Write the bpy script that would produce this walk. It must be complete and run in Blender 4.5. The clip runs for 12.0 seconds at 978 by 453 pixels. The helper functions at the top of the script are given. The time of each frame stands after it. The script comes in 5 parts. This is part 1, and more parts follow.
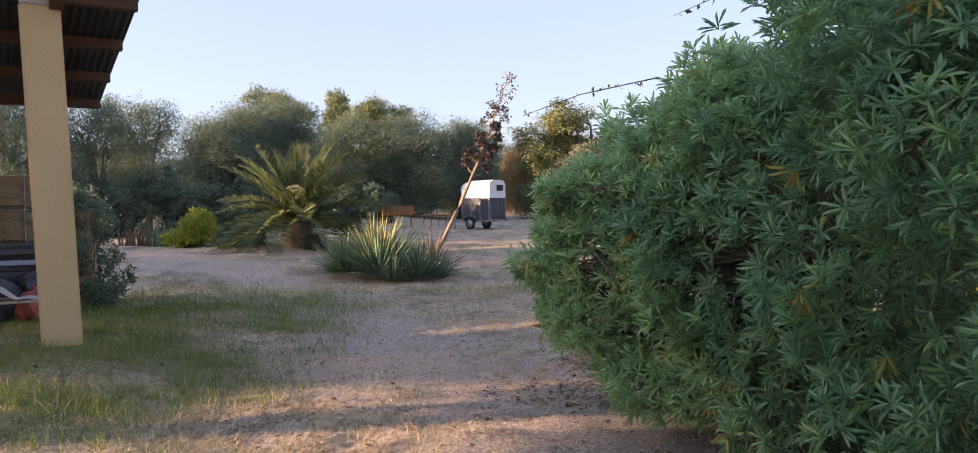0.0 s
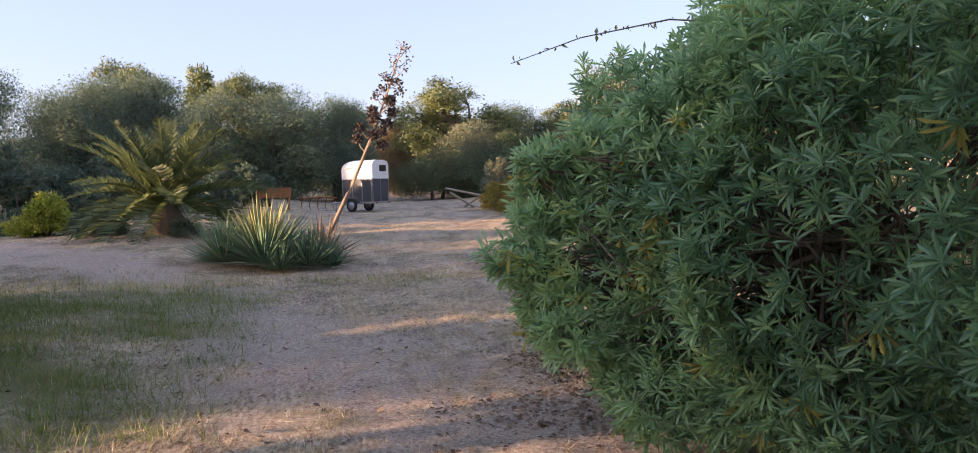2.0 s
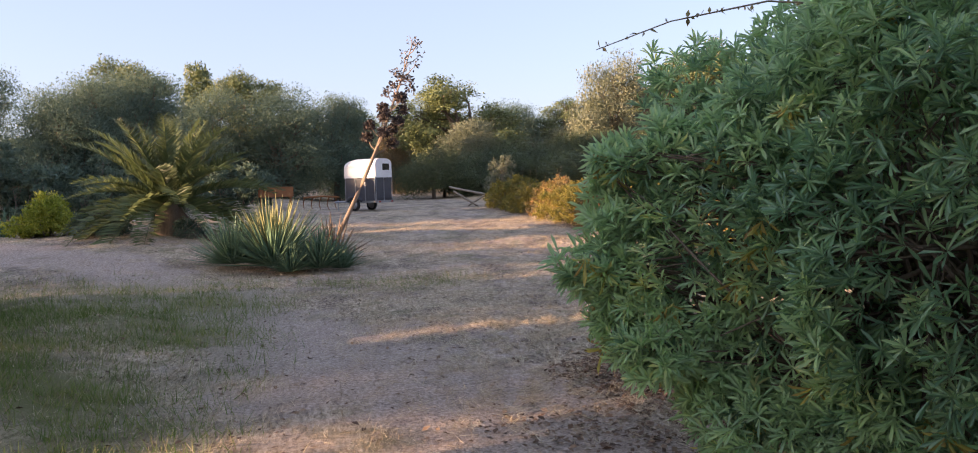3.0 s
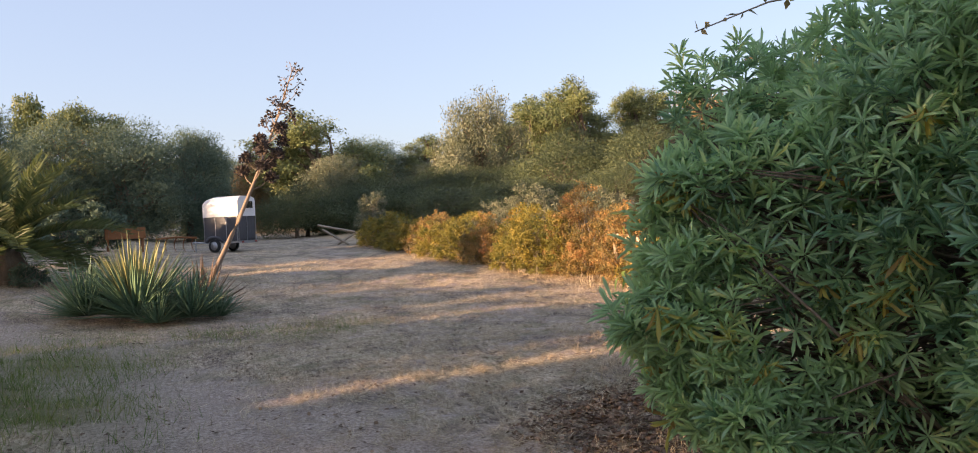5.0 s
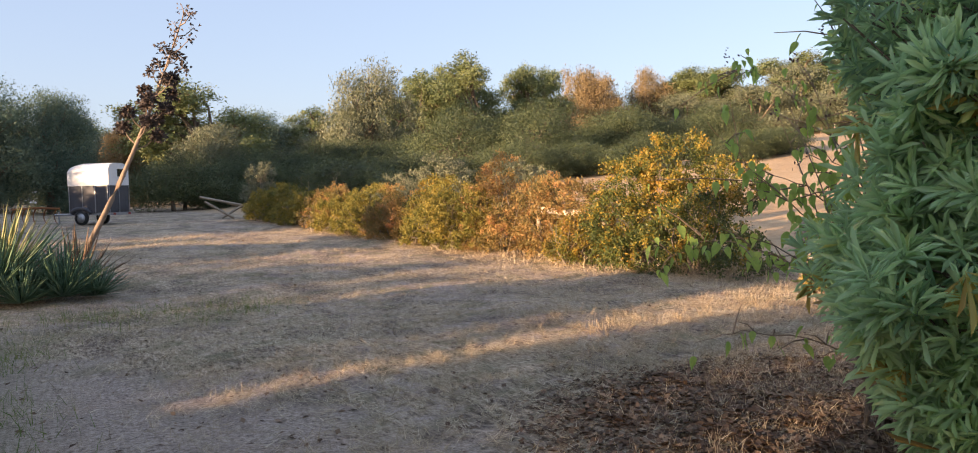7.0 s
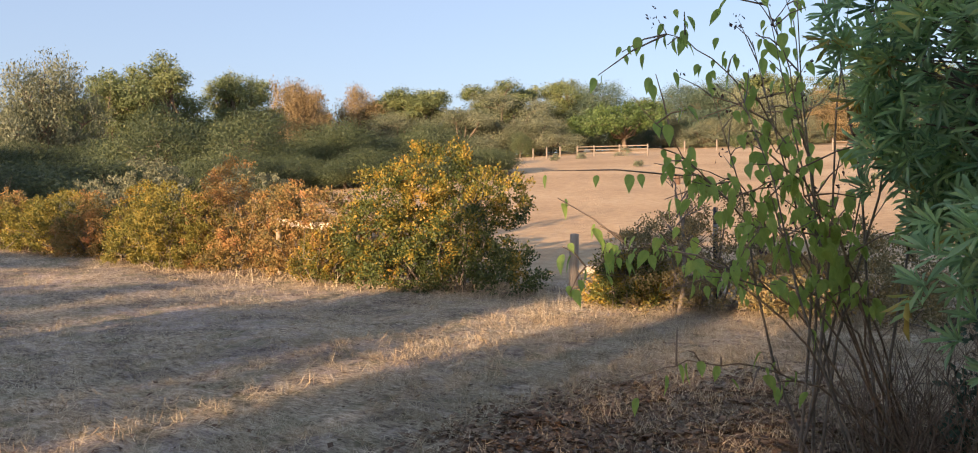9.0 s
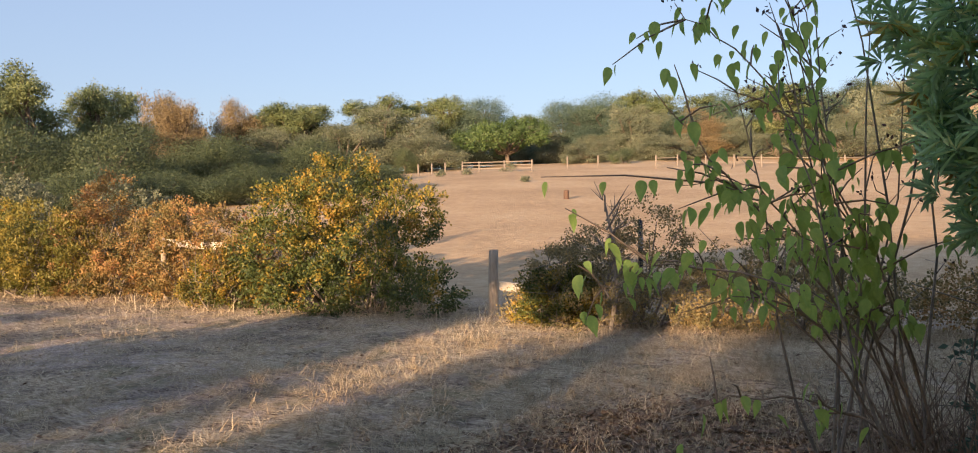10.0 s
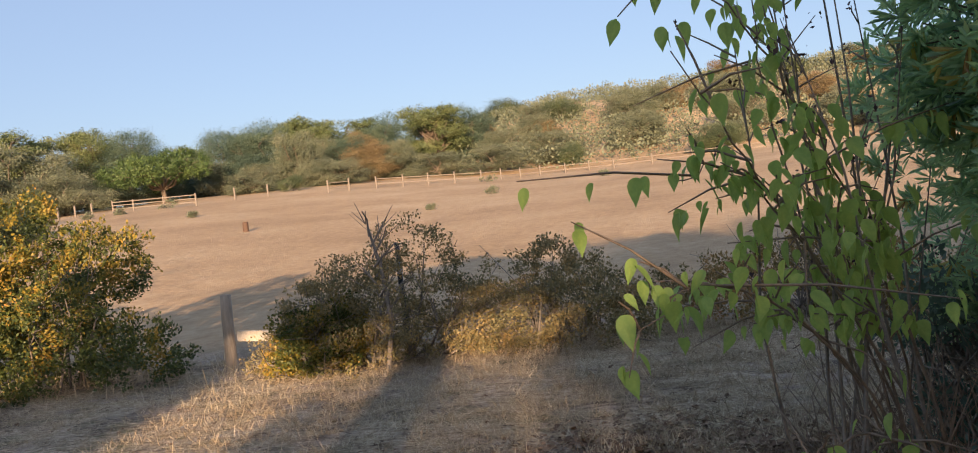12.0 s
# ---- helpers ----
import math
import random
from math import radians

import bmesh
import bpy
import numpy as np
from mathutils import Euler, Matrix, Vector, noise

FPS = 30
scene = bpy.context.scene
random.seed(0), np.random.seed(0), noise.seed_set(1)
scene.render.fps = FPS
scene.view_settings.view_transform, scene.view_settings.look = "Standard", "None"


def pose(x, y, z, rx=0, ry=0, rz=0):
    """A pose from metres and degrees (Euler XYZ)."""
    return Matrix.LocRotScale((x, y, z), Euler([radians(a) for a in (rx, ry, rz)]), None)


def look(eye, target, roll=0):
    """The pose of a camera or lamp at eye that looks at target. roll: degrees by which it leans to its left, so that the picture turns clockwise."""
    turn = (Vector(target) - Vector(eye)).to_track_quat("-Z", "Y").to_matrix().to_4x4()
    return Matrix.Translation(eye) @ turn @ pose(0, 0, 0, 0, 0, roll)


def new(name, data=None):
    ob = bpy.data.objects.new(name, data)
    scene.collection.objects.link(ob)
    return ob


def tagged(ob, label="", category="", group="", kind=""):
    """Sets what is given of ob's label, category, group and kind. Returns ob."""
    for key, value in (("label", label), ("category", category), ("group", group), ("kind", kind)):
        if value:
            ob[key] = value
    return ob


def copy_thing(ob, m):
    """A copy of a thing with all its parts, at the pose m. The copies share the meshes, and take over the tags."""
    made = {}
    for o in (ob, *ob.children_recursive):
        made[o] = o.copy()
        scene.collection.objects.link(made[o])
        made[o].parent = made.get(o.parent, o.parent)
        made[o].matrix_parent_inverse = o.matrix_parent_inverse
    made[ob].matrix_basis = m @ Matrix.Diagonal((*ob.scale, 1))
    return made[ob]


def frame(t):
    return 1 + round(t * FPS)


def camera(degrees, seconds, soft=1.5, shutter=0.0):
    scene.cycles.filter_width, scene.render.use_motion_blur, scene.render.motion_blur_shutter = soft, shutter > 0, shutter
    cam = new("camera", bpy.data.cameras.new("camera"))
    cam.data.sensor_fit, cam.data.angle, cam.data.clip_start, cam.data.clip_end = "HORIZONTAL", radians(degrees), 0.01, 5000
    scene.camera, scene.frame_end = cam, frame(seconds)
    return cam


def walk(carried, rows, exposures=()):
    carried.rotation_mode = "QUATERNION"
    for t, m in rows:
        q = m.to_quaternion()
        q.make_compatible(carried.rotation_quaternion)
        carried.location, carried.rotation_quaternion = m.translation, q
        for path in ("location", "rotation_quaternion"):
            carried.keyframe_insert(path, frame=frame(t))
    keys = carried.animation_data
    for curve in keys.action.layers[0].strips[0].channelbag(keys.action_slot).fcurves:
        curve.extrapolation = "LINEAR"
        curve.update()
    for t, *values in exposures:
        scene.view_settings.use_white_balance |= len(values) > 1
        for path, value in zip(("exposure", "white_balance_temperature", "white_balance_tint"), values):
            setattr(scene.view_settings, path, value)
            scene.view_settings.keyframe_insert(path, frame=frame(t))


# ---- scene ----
cam = camera(62.0, 12.0, soft=1.0)
# seconds, eye, yaw to the left, pitch up, roll
PATH = [
    (0.0, -0.064, 2.343, 1.651, -0.78, -1.23, -1.06),
    (0.2, -0.111, 2.496, 1.652, -6.99, -1.99, -3.69),
    (0.3, -0.135, 2.573, 1.652, -9.58, -2.31, -4.79),
    (0.5, -0.182, 2.725, 1.652, -11.13, -2.50, -5.44),
    (1.0, -0.307, 3.084, 1.644, -10.85, -2.65, -3.63),
    (1.5, -0.444, 3.407, 1.639, -9.71, -2.65, -0.17),
    (2.0, -0.592, 3.695, 1.643, -9.74, -2.76, -1.62),
    (2.5, -0.746, 3.960, 1.655, -9.89, -2.60, -1.81),
    (2.7, -0.808, 4.063, 1.661, -9.93, -2.68, -1.75),
    (4.3, -1.262, 4.945, 1.684, -12.01, -3.57, -2.42),
    (4.5, -1.309, 5.072, 1.680, -14.15, -1.25, -2.69),
    (5.0, -1.412, 5.414, 1.662, -20.16, -0.63, -2.50),
    (5.5, -1.494, 5.786, 1.633, -19.97, -0.01, 1.11),
    (6.0, -1.555, 6.185, 1.596, -23.47, -1.82, -0.93),
    (6.5, -1.595, 6.603, 1.553, -27.41, -2.71, -1.98),
    (6.7, -1.605, 6.774, 1.536, -27.71, -2.51, -1.82),
    (8.3, -1.565, 8.158, 1.415, -37.91, -3.22, -0.61),
    (8.5, -1.544, 8.327, 1.405, -40.40, -3.26, -0.47),
    (9.0, -1.476, 8.747, 1.385, -49.24, -1.49, -0.57),
    (9.5, -1.384, 9.159, 1.375, -51.86, 2.36, -0.72),
    (10.0, -1.265, 9.564, 1.376, -57.62, -0.47, -1.24),
    (10.5, -1.121, 9.964, 1.389, -64.08, -0.59, -2.86),
    (11.0, -0.954, 10.350, 1.412, -70.04, -0.75, -2.38),
    (11.5, -0.771, 10.707, 1.437, -76.42, 0.01, -3.99),
    (12.0, -0.589, 10.999, 1.444, -80.91, -0.26, -6.60),
]


def ahead(yaw, pitch):
    a, b = radians(yaw), radians(pitch)
    return Vector((-math.sin(a) * math.cos(b), math.cos(a) * math.cos(b), math.sin(b)))


walk(cam, [(t, look((x, y, z), Vector((x, y, z)) + ahead(yaw, pitch), roll)) for t, x, y, z, yaw, pitch, roll in PATH],
     [(0.0, 1.8, 7200, 34), (2.5, 1.75, 7200, 33), (5.0, 1.58, 7500, 28), (7.0, 1.52, 7300, 26), (9.0, 1.32, 7050, 24), (12.0, 1.06, 6800, 23)])

# ---- light ----
SUN_EL, SUN_AZ = 8.5, 187.0      # degrees: height, and the heading from +x of the way towards the sun
world = bpy.data.worlds.new("world")
scene.world = world
world.use_nodes = True
wt = world.node_tree
sky = wt.nodes.new("ShaderNodeTexSky")
sky.sky_type = "NISHITA"
sky.sun_disc = False
sky.sun_elevation = radians(SUN_EL)
sky.sun_rotation = radians(90 - SUN_AZ)
sky.air_density, sky.dust_density, sky.ozone_density = 1.0, 1.3, 2.2
haze = wt.nodes.new("ShaderNodeMix")     # thin high haze, even over the whole sky
haze.data_type, haze.blend_type = "RGBA", "ADD"
haze.inputs[0].default_value = 1.0
haze.inputs[7].default_value = (1.8, 2.6, 3.7, 1)
wt.links.new(sky.outputs[0], haze.inputs[6])
wt.links.new(haze.outputs[2], wt.nodes["Background"].inputs[0])
wt.nodes["Background"].inputs[1].default_value = 0.056
lamp = bpy.data.lights.new("sun", "SUN")
lamp.energy, lamp.angle, lamp.color = 4.7, radians(0.6), (1.0, 0.76, 0.48)
sun = new("sun", lamp)
toward = Vector((math.cos(radians(SUN_AZ)) * math.cos(radians(SUN_EL)), math.sin(radians(SUN_AZ)) * math.cos(radians(SUN_EL)), math.sin(radians(SUN_EL))))
sun.matrix_world = look((0, 0, 60), Vector((0, 0, 60)) - toward)

# ---- materials ----


def material(name, rough=0.6, metal=0.0):
    m = bpy.data.materials.new(name)
    m.use_nodes = True
    t = m.node_tree
    b = t.nodes["Principled BSDF"]
    b.inputs["Roughness"].default_value = rough
    b.inputs["Metallic"].default_value = metal
    return m, t, b


def ramp(t, fac, stops):
    r = t.nodes.new("ShaderNodeValToRGB")
    els = r.color_ramp.elements
    while len(els) < len(stops):
        els.new(0.5)
    for e, (p, c) in zip(els, stops):
        e.position, e.color = p, (*c, 1)
    t.links.new(fac, r.inputs[0])
    return r.outputs[0]


def noise_of(t, scale, detail=4.0, rough=0.6, vec=None, stretch=None):
    n = t.nodes.new("ShaderNodeTexNoise")
    n.inputs["Scale"].default_value, n.inputs["Detail"].default_value, n.inputs["Roughness"].default_value = scale, detail, rough
    if vec is None:
        vec = t.nodes.new("ShaderNodeTexCoord").outputs["Object"]
    if stretch:
        mp = t.nodes.new("ShaderNodeMapping")
        mp.inputs["Scale"].default_value = stretch
        t.links.new(vec, mp.inputs[0])
        vec = mp.outputs[0]
    t.links.new(vec, n.inputs["Vector"])
    return n.outputs[0]


def mixed(t, fac, a, b, kind="MIX"):
    m = t.nodes.new("ShaderNodeMix")
    m.data_type, m.blend_type = "RGBA", kind
    for sock, v in ((m.inputs[0], fac), (m.inputs[6], a), (m.inputs[7], b)):
        if isinstance(v, (int, float)):
            sock.default_value = v
        elif isinstance(v, tuple):
            sock.default_value = (*v, 1)
        else:
            t.links.new(v, sock)
    return m.outputs[2]


def bumped(t, b, height, strength=0.3, dist=0.02):
    n = t.nodes.new("ShaderNodeBump")
    n.inputs["Strength"].default_value, n.inputs["Distance"].default_value = strength, dist
    t.links.new(height, n.inputs["Height"])
    t.links.new(n.outputs[0], b.inputs["Normal"])


def grainy(name, c1, c2, scale=6.0, rough=0.75, metal=0.0, bump=0.2, fine=60.0, stretch=None):
    """Two colours mixed at two scales, with a fine relief."""
    m, t, b = material(name, rough, metal)
    big, small = noise_of(t, scale, 5, 0.65, None, stretch), noise_of(t, fine, 3, 0.6, None, stretch)
    base = ramp(t, big, [(0.3, c1), (0.7, c2)])
    base = mixed(t, 0.35, base, ramp(t, small, [(0.25, tuple(v * 0.6 for v in c1)), (0.75, tuple(min(1, v * 1.25) for v in c2))]))
    t.links.new(base, b.inputs["Base Color"])
    bumped(t, b, small, bump, 0.01)
    return m


def leafy(name, stops, rough=0.5, glow=0.25, scale=0.8, spec=0.4, patch=0.5, lift=1.4):
    """Leaves: a colour for each leaf, drifting over the plant, with some light coming through."""
    m, t, b = material(name, rough)
    g = t.nodes.new("ShaderNodeNewGeometry")
    drift = noise_of(t, scale, 3, 0.6)
    f = t.nodes.new("ShaderNodeMath")
    f.operation = "MULTIPLY_ADD"
    t.links.new(g.outputs["Random Per Island"], f.inputs[0])
    f.inputs[1].default_value = 1 - patch
    s = t.nodes.new("ShaderNodeMath")
    s.operation = "MULTIPLY_ADD"
    t.links.new(drift, s.inputs[0])
    s.inputs[1].default_value, s.inputs[2].default_value = 2.2 * patch, -0.6 * patch
    t.links.new(s.outputs[0], f.inputs[2])
    col = ramp(t, f.outputs[0], [(p, tuple(min(0.8, lift * v) for v in c)) for p, c in stops])
    t.links.new(col, b.inputs["Base Color"])
    b.inputs["Specular IOR Level"].default_value = spec
    tr = t.nodes.new("ShaderNodeBsdfTranslucent")
    t.links.new(col, tr.inputs[0])
    mx = t.nodes.new("ShaderNodeMixShader")
    mx.inputs[0].default_value = glow
    t.links.new(b.outputs[0], mx.inputs[1])
    t.links.new(tr.outputs[0], mx.inputs[2])
    t.links.new(mx.outputs[0], t.nodes["Material Output"].inputs[0])
    return m


M_PITTO = leafy("glossy_green_leaves", [(0.0, (0.042, 0.097, 0.055)), (0.4, (0.076, 0.155, 0.080)), (0.75, (0.118, 0.20, 0.085)), (0.94, (0.185, 0.26, 0.085)), (0.985, (0.36, 0.27, 0.05))], 0.32, 0.46, 3.5, 1.0, 0.5, 2.25)
# older leaves, lightened further for the brighter light on the hedge's far end
M_PITTO_OLD_LIT = leafy("old_glossy_leaves_lit", [(0.0, (0.075, 0.122, 0.066)), (0.4, (0.125, 0.195, 0.10)), (0.75, (0.175, 0.245, 0.115)), (0.9, (0.28, 0.30, 0.12)), (0.97, (0.42, 0.33, 0.08))], 0.34, 0.48, 3.5, 1.0, 0.5, 3.0)
M_PITTO_DRY = leafy("drooping_yellow_leaves", [(0.1, (0.22, 0.12, 0.04)), (0.5, (0.42, 0.33, 0.08)), (0.9, (0.34, 0.36, 0.11))], 0.45, 0.4, 3.0, 0.5, 0.3, 1.4)
M_YELLOW = leafy("yellowing_leaves", [(0.2, (0.03, 0.048, 0.012)), (0.42, (0.085, 0.095, 0.02)), (0.62, (0.25, 0.18, 0.03)), (0.92, (0.37, 0.19, 0.04))], 0.55, 0.25, 2.2, 0.4, 0.7)
M_YGREEN = leafy("yellow_green_leaves", [(0.1, (0.045, 0.06, 0.014)), (0.5, (0.15, 0.135, 0.028)), (0.9, (0.30, 0.21, 0.04))], 0.55, 0.25, 2.2, 0.4, 0.75)
M_BUSHGREEN = leafy("dark_bush_leaves", [(0.1, (0.025, 0.04, 0.014)), (0.5, (0.06, 0.08, 0.022)), (0.85, (0.11, 0.125, 0.03)), (0.97, (0.30, 0.24, 0.05))], 0.5, 0.2, 2.2, 0.4, 0.5)
M_LIME = leafy("bright_shrub_leaves", [(0.1, (0.11, 0.15, 0.02)), (0.5, (0.25, 0.28, 0.04)), (0.9, (0.40, 0.38, 0.07))], 0.5, 0.3, 1.5, 0.4, 0.5)
M_RUSSET = leafy("russet_leaves", [(0.15, (0.07, 0.07, 0.025)), (0.4, (0.17, 0.13, 0.045)), (0.7, (0.30, 0.17, 0.06)), (0.95, (0.32, 0.13, 0.07))], 0.6, 0.25, 2.2, 0.4, 0.75)
M_GREYGREEN = leafy("grey_green_leaves", [(0.1, (0.07, 0.08, 0.05)), (0.5, (0.14, 0.15, 0.09)), (0.9, (0.21, 0.21, 0.13))], 0.6, 0.2, 1.2, 0.4, 0.7)
# dark green, made bluer and lighter to put distance haze into the colour
M_DARK_HAZED = leafy("dark_green_leaves_hazed", [(0.1, (0.030, 0.050, 0.038)), (0.5, (0.055, 0.082, 0.058)), (0.9, (0.095, 0.12, 0.07))], 0.6, 0.35, 0.5, 0.3, 0.7, lift=2.2)
M_MOUND = leafy("mastic_leaves", [(0.1, (0.032, 0.050, 0.027)), (0.5, (0.066, 0.090, 0.042)), (0.9, (0.13, 0.145, 0.058))], 0.55, 0.2, 0.5, 0.4, 0.6, lift=1.35)
# olive green, greyed a little for the same distance haze
M_OLIVE = leafy("olive_leaves", [(0.1, (0.062, 0.076, 0.048)), (0.5, (0.115, 0.13, 0.08)), (0.9, (0.175, 0.18, 0.11))], 0.6, 0.2, 0.5, 0.4, 0.7, lift=1.5)
M_GUM = leafy("gum_leaves", [(0.1, (0.05, 0.07, 0.03)), (0.5, (0.10, 0.125, 0.05)), (0.9, (0.17, 0.18, 0.07))], 0.55, 0.2, 0.5, 0.4, 0.7, lift=1.6)
M_BROWN = leafy("dry_tree_leaves", [(0.1, (0.10, 0.085, 0.04)), (0.5, (0.19, 0.14, 0.07)), (0.9, (0.27, 0.19, 0.09))], 0.65, 0.2, 0.5, 0.4, 0.7, lift=1.25)
M_PINE = leafy("pine_needles", [(0.1, (0.03, 0.06, 0.02)), (0.5, (0.065, 0.11, 0.03)), (0.9, (0.11, 0.155, 0.045))], 0.55, 0.15, 0.3, lift=1.2)
M_VINE = leafy("vine_leaves", [(0.0, (0.08, 0.14, 0.035)), (0.5, (0.15, 0.22, 0.055)), (0.85, (0.26, 0.31, 0.075)), (0.95, (0.44, 0.38, 0.08))], 0.5, 0.5, 3.0, 0.35, 0.3, 2.2)
M_BRAMBLE = leafy("bramble_leaves", [(0.1, (0.08, 0.085, 0.04)), (0.5, (0.19, 0.155, 0.07)), (0.9, (0.35, 0.23, 0.09))], 0.55, 0.2, 2.5, 0.4, 0.7)
M_STRAW = leafy("dry_grass_blades", [(0.0, (0.15, 0.11, 0.065)), (0.5, (0.40, 0.32, 0.21)), (0.9, (0.60, 0.52, 0.38))], 0.7, 0.15, 0.5, 0.2, 0.35, 1.3)
M_OLDSTRAW = leafy("old_dry_grass", [(0.0, (0.08, 0.058, 0.038)), (0.5, (0.31, 0.24, 0.155)), (0.9, (0.58, 0.48, 0.35))], 0.75, 0.15, 0.8, 0.2, 0.4, 1.3)
M_GRASS = leafy("green_grass_blades", [(0.0, (0.05, 0.09, 0.02)), (0.5, (0.10, 0.15, 0.035)), (0.9, (0.25, 0.22, 0.09))], 0.6, 0.25, 0.6, 0.2, 0.5)
M_LITTER = leafy("fallen_leaves", [(0.0, (0.06, 0.038, 0.026)), (0.5, (0.15, 0.09, 0.055)), (0.9, (0.32, 0.22, 0.14))], 0.75, 0.05, 0.6, 0.2, 0.3, 1.1)
M_PALM = leafy("palm_leaflets", [(0.0, (0.06, 0.09, 0.035)), (0.5, (0.12, 0.16, 0.06)), (0.9, (0.22, 0.23, 0.09))], 0.5, 0.3, 0.5, 0.4, 0.6, 1.0)
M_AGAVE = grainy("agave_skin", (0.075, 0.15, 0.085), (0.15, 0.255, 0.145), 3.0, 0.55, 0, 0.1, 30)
# agave skin with low yellow sunlight put into its colour
M_AGAVE_LIT = grainy("sunlit_agave_skin", (0.20, 0.22, 0.08), (0.36, 0.35, 0.14), 3.0, 0.55, 0, 0.1, 30)
M_DEADAGAVE = grainy("dead_agave_leaf", (0.12, 0.075, 0.045), (0.26, 0.16, 0.09), 6.0, 0.85, 0, 0.4, 40)
M_STALK = grainy("dry_flower_stalk", (0.17, 0.12, 0.085), (0.34, 0.25, 0.175), 8.0, 0.8, 0, 0.4, 60, (1, 1, 0.2))
M_PODS = leafy("dry_seed_pods", [(0.1, (0.035, 0.028, 0.026)), (0.5, (0.07, 0.055, 0.05)), (0.9, (0.13, 0.10, 0.085))], 0.8, 0.05, 3.0, lift=1.0)
M_BARK = grainy("bark", (0.09, 0.065, 0.045), (0.21, 0.16, 0.115), 5.0, 0.9, 0, 0.6, 40, (1, 1, 0.25))
M_TWIG = grainy("grey_twigs", (0.14, 0.115, 0.09), (0.30, 0.25, 0.20), 8.0, 0.9, 0, 0.3, 60)
M_STEM = grainy("vine_stem", (0.14, 0.10, 0.07), (0.30, 0.21, 0.14), 9.0, 0.8, 0, 0.3, 60)
M_WOOD = grainy("weathered_timber", (0.24, 0.19, 0.14), (0.46, 0.38, 0.29), 5.0, 0.85, 0, 0.4, 45, (1, 1, 0.15))
M_PALEWOOD = grainy("bleached_timber", (0.42, 0.35, 0.26), (0.66, 0.58, 0.46), 5.0, 0.85, 0, 0.3, 45, (0.15, 1, 1))
M_PLASTER = grainy("ochre_plaster", (0.52, 0.36, 0.17), (0.60, 0.43, 0.22), 1.2, 0.9, 0, 0.25, 90)
M_ROOFMETAL = grainy("dark_corrugated_sheet", (0.030, 0.030, 0.036), (0.07, 0.065, 0.065), 2.0, 0.6, 0.2, 0.2, 30)
M_ROOFWOOD = grainy("dark_roof_timber", (0.07, 0.04, 0.025), (0.14, 0.08, 0.05), 4.0, 0.8, 0, 0.3, 50)
M_WHITE = grainy("white_trailer_paint", (0.66, 0.67, 0.68), (0.80, 0.80, 0.79), 1.5, 0.4, 0, 0.05, 25)
M_TPANEL = grainy("dark_trailer_panel", (0.035, 0.038, 0.048), (0.07, 0.072, 0.085), 2.0, 0.5, 0, 0.1, 25)
M_TGLASS = grainy("dark_window", (0.015, 0.018, 0.02), (0.03, 0.035, 0.04), 2.0, 0.15, 0, 0.0, 25)
M_GALV = grainy("galvanised_steel", (0.30, 0.31, 0.33), (0.45, 0.46, 0.48), 6.0, 0.45, 0.7, 0.1, 50)
M_TYRE = grainy("tyre_rubber", (0.018, 0.018, 0.019), (0.04, 0.04, 0.04), 8.0, 0.85, 0, 0.2, 60)
M_RUST = grainy("rusty_steel", (0.20, 0.075, 0.03), (0.36, 0.15, 0.06), 6.0, 0.85, 0.1, 0.3, 40)
M_HAY = grainy("hay", (0.20, 0.14, 0.075), (0.36, 0.27, 0.15), 5.0, 0.95, 0, 0.8, 70)
M_BLACK = grainy("black_plastic", (0.015, 0.016, 0.02), (0.035, 0.037, 0.045), 4.0, 0.5, 0, 0.1, 40)
M_LILAC = grainy("grey_blue_cloth", (0.26, 0.28, 0.36), (0.42, 0.43, 0.50), 5.0, 0.9, 0, 0.2, 60)
M_REDPAINT = grainy("red_paint", (0.30, 0.05, 0.04), (0.42, 0.09, 0.06), 5.0, 0.5, 0, 0.1, 40)
M_STONE = grainy("pale_stone", (0.34, 0.31, 0.27), (0.52, 0.48, 0.42), 6.0, 0.9, 0, 0.4, 40)
M_BERRY = grainy("dried_berries", (0.03, 0.02, 0.025), (0.09, 0.05, 0.05), 9.0, 0.7, 0, 0.2, 60)


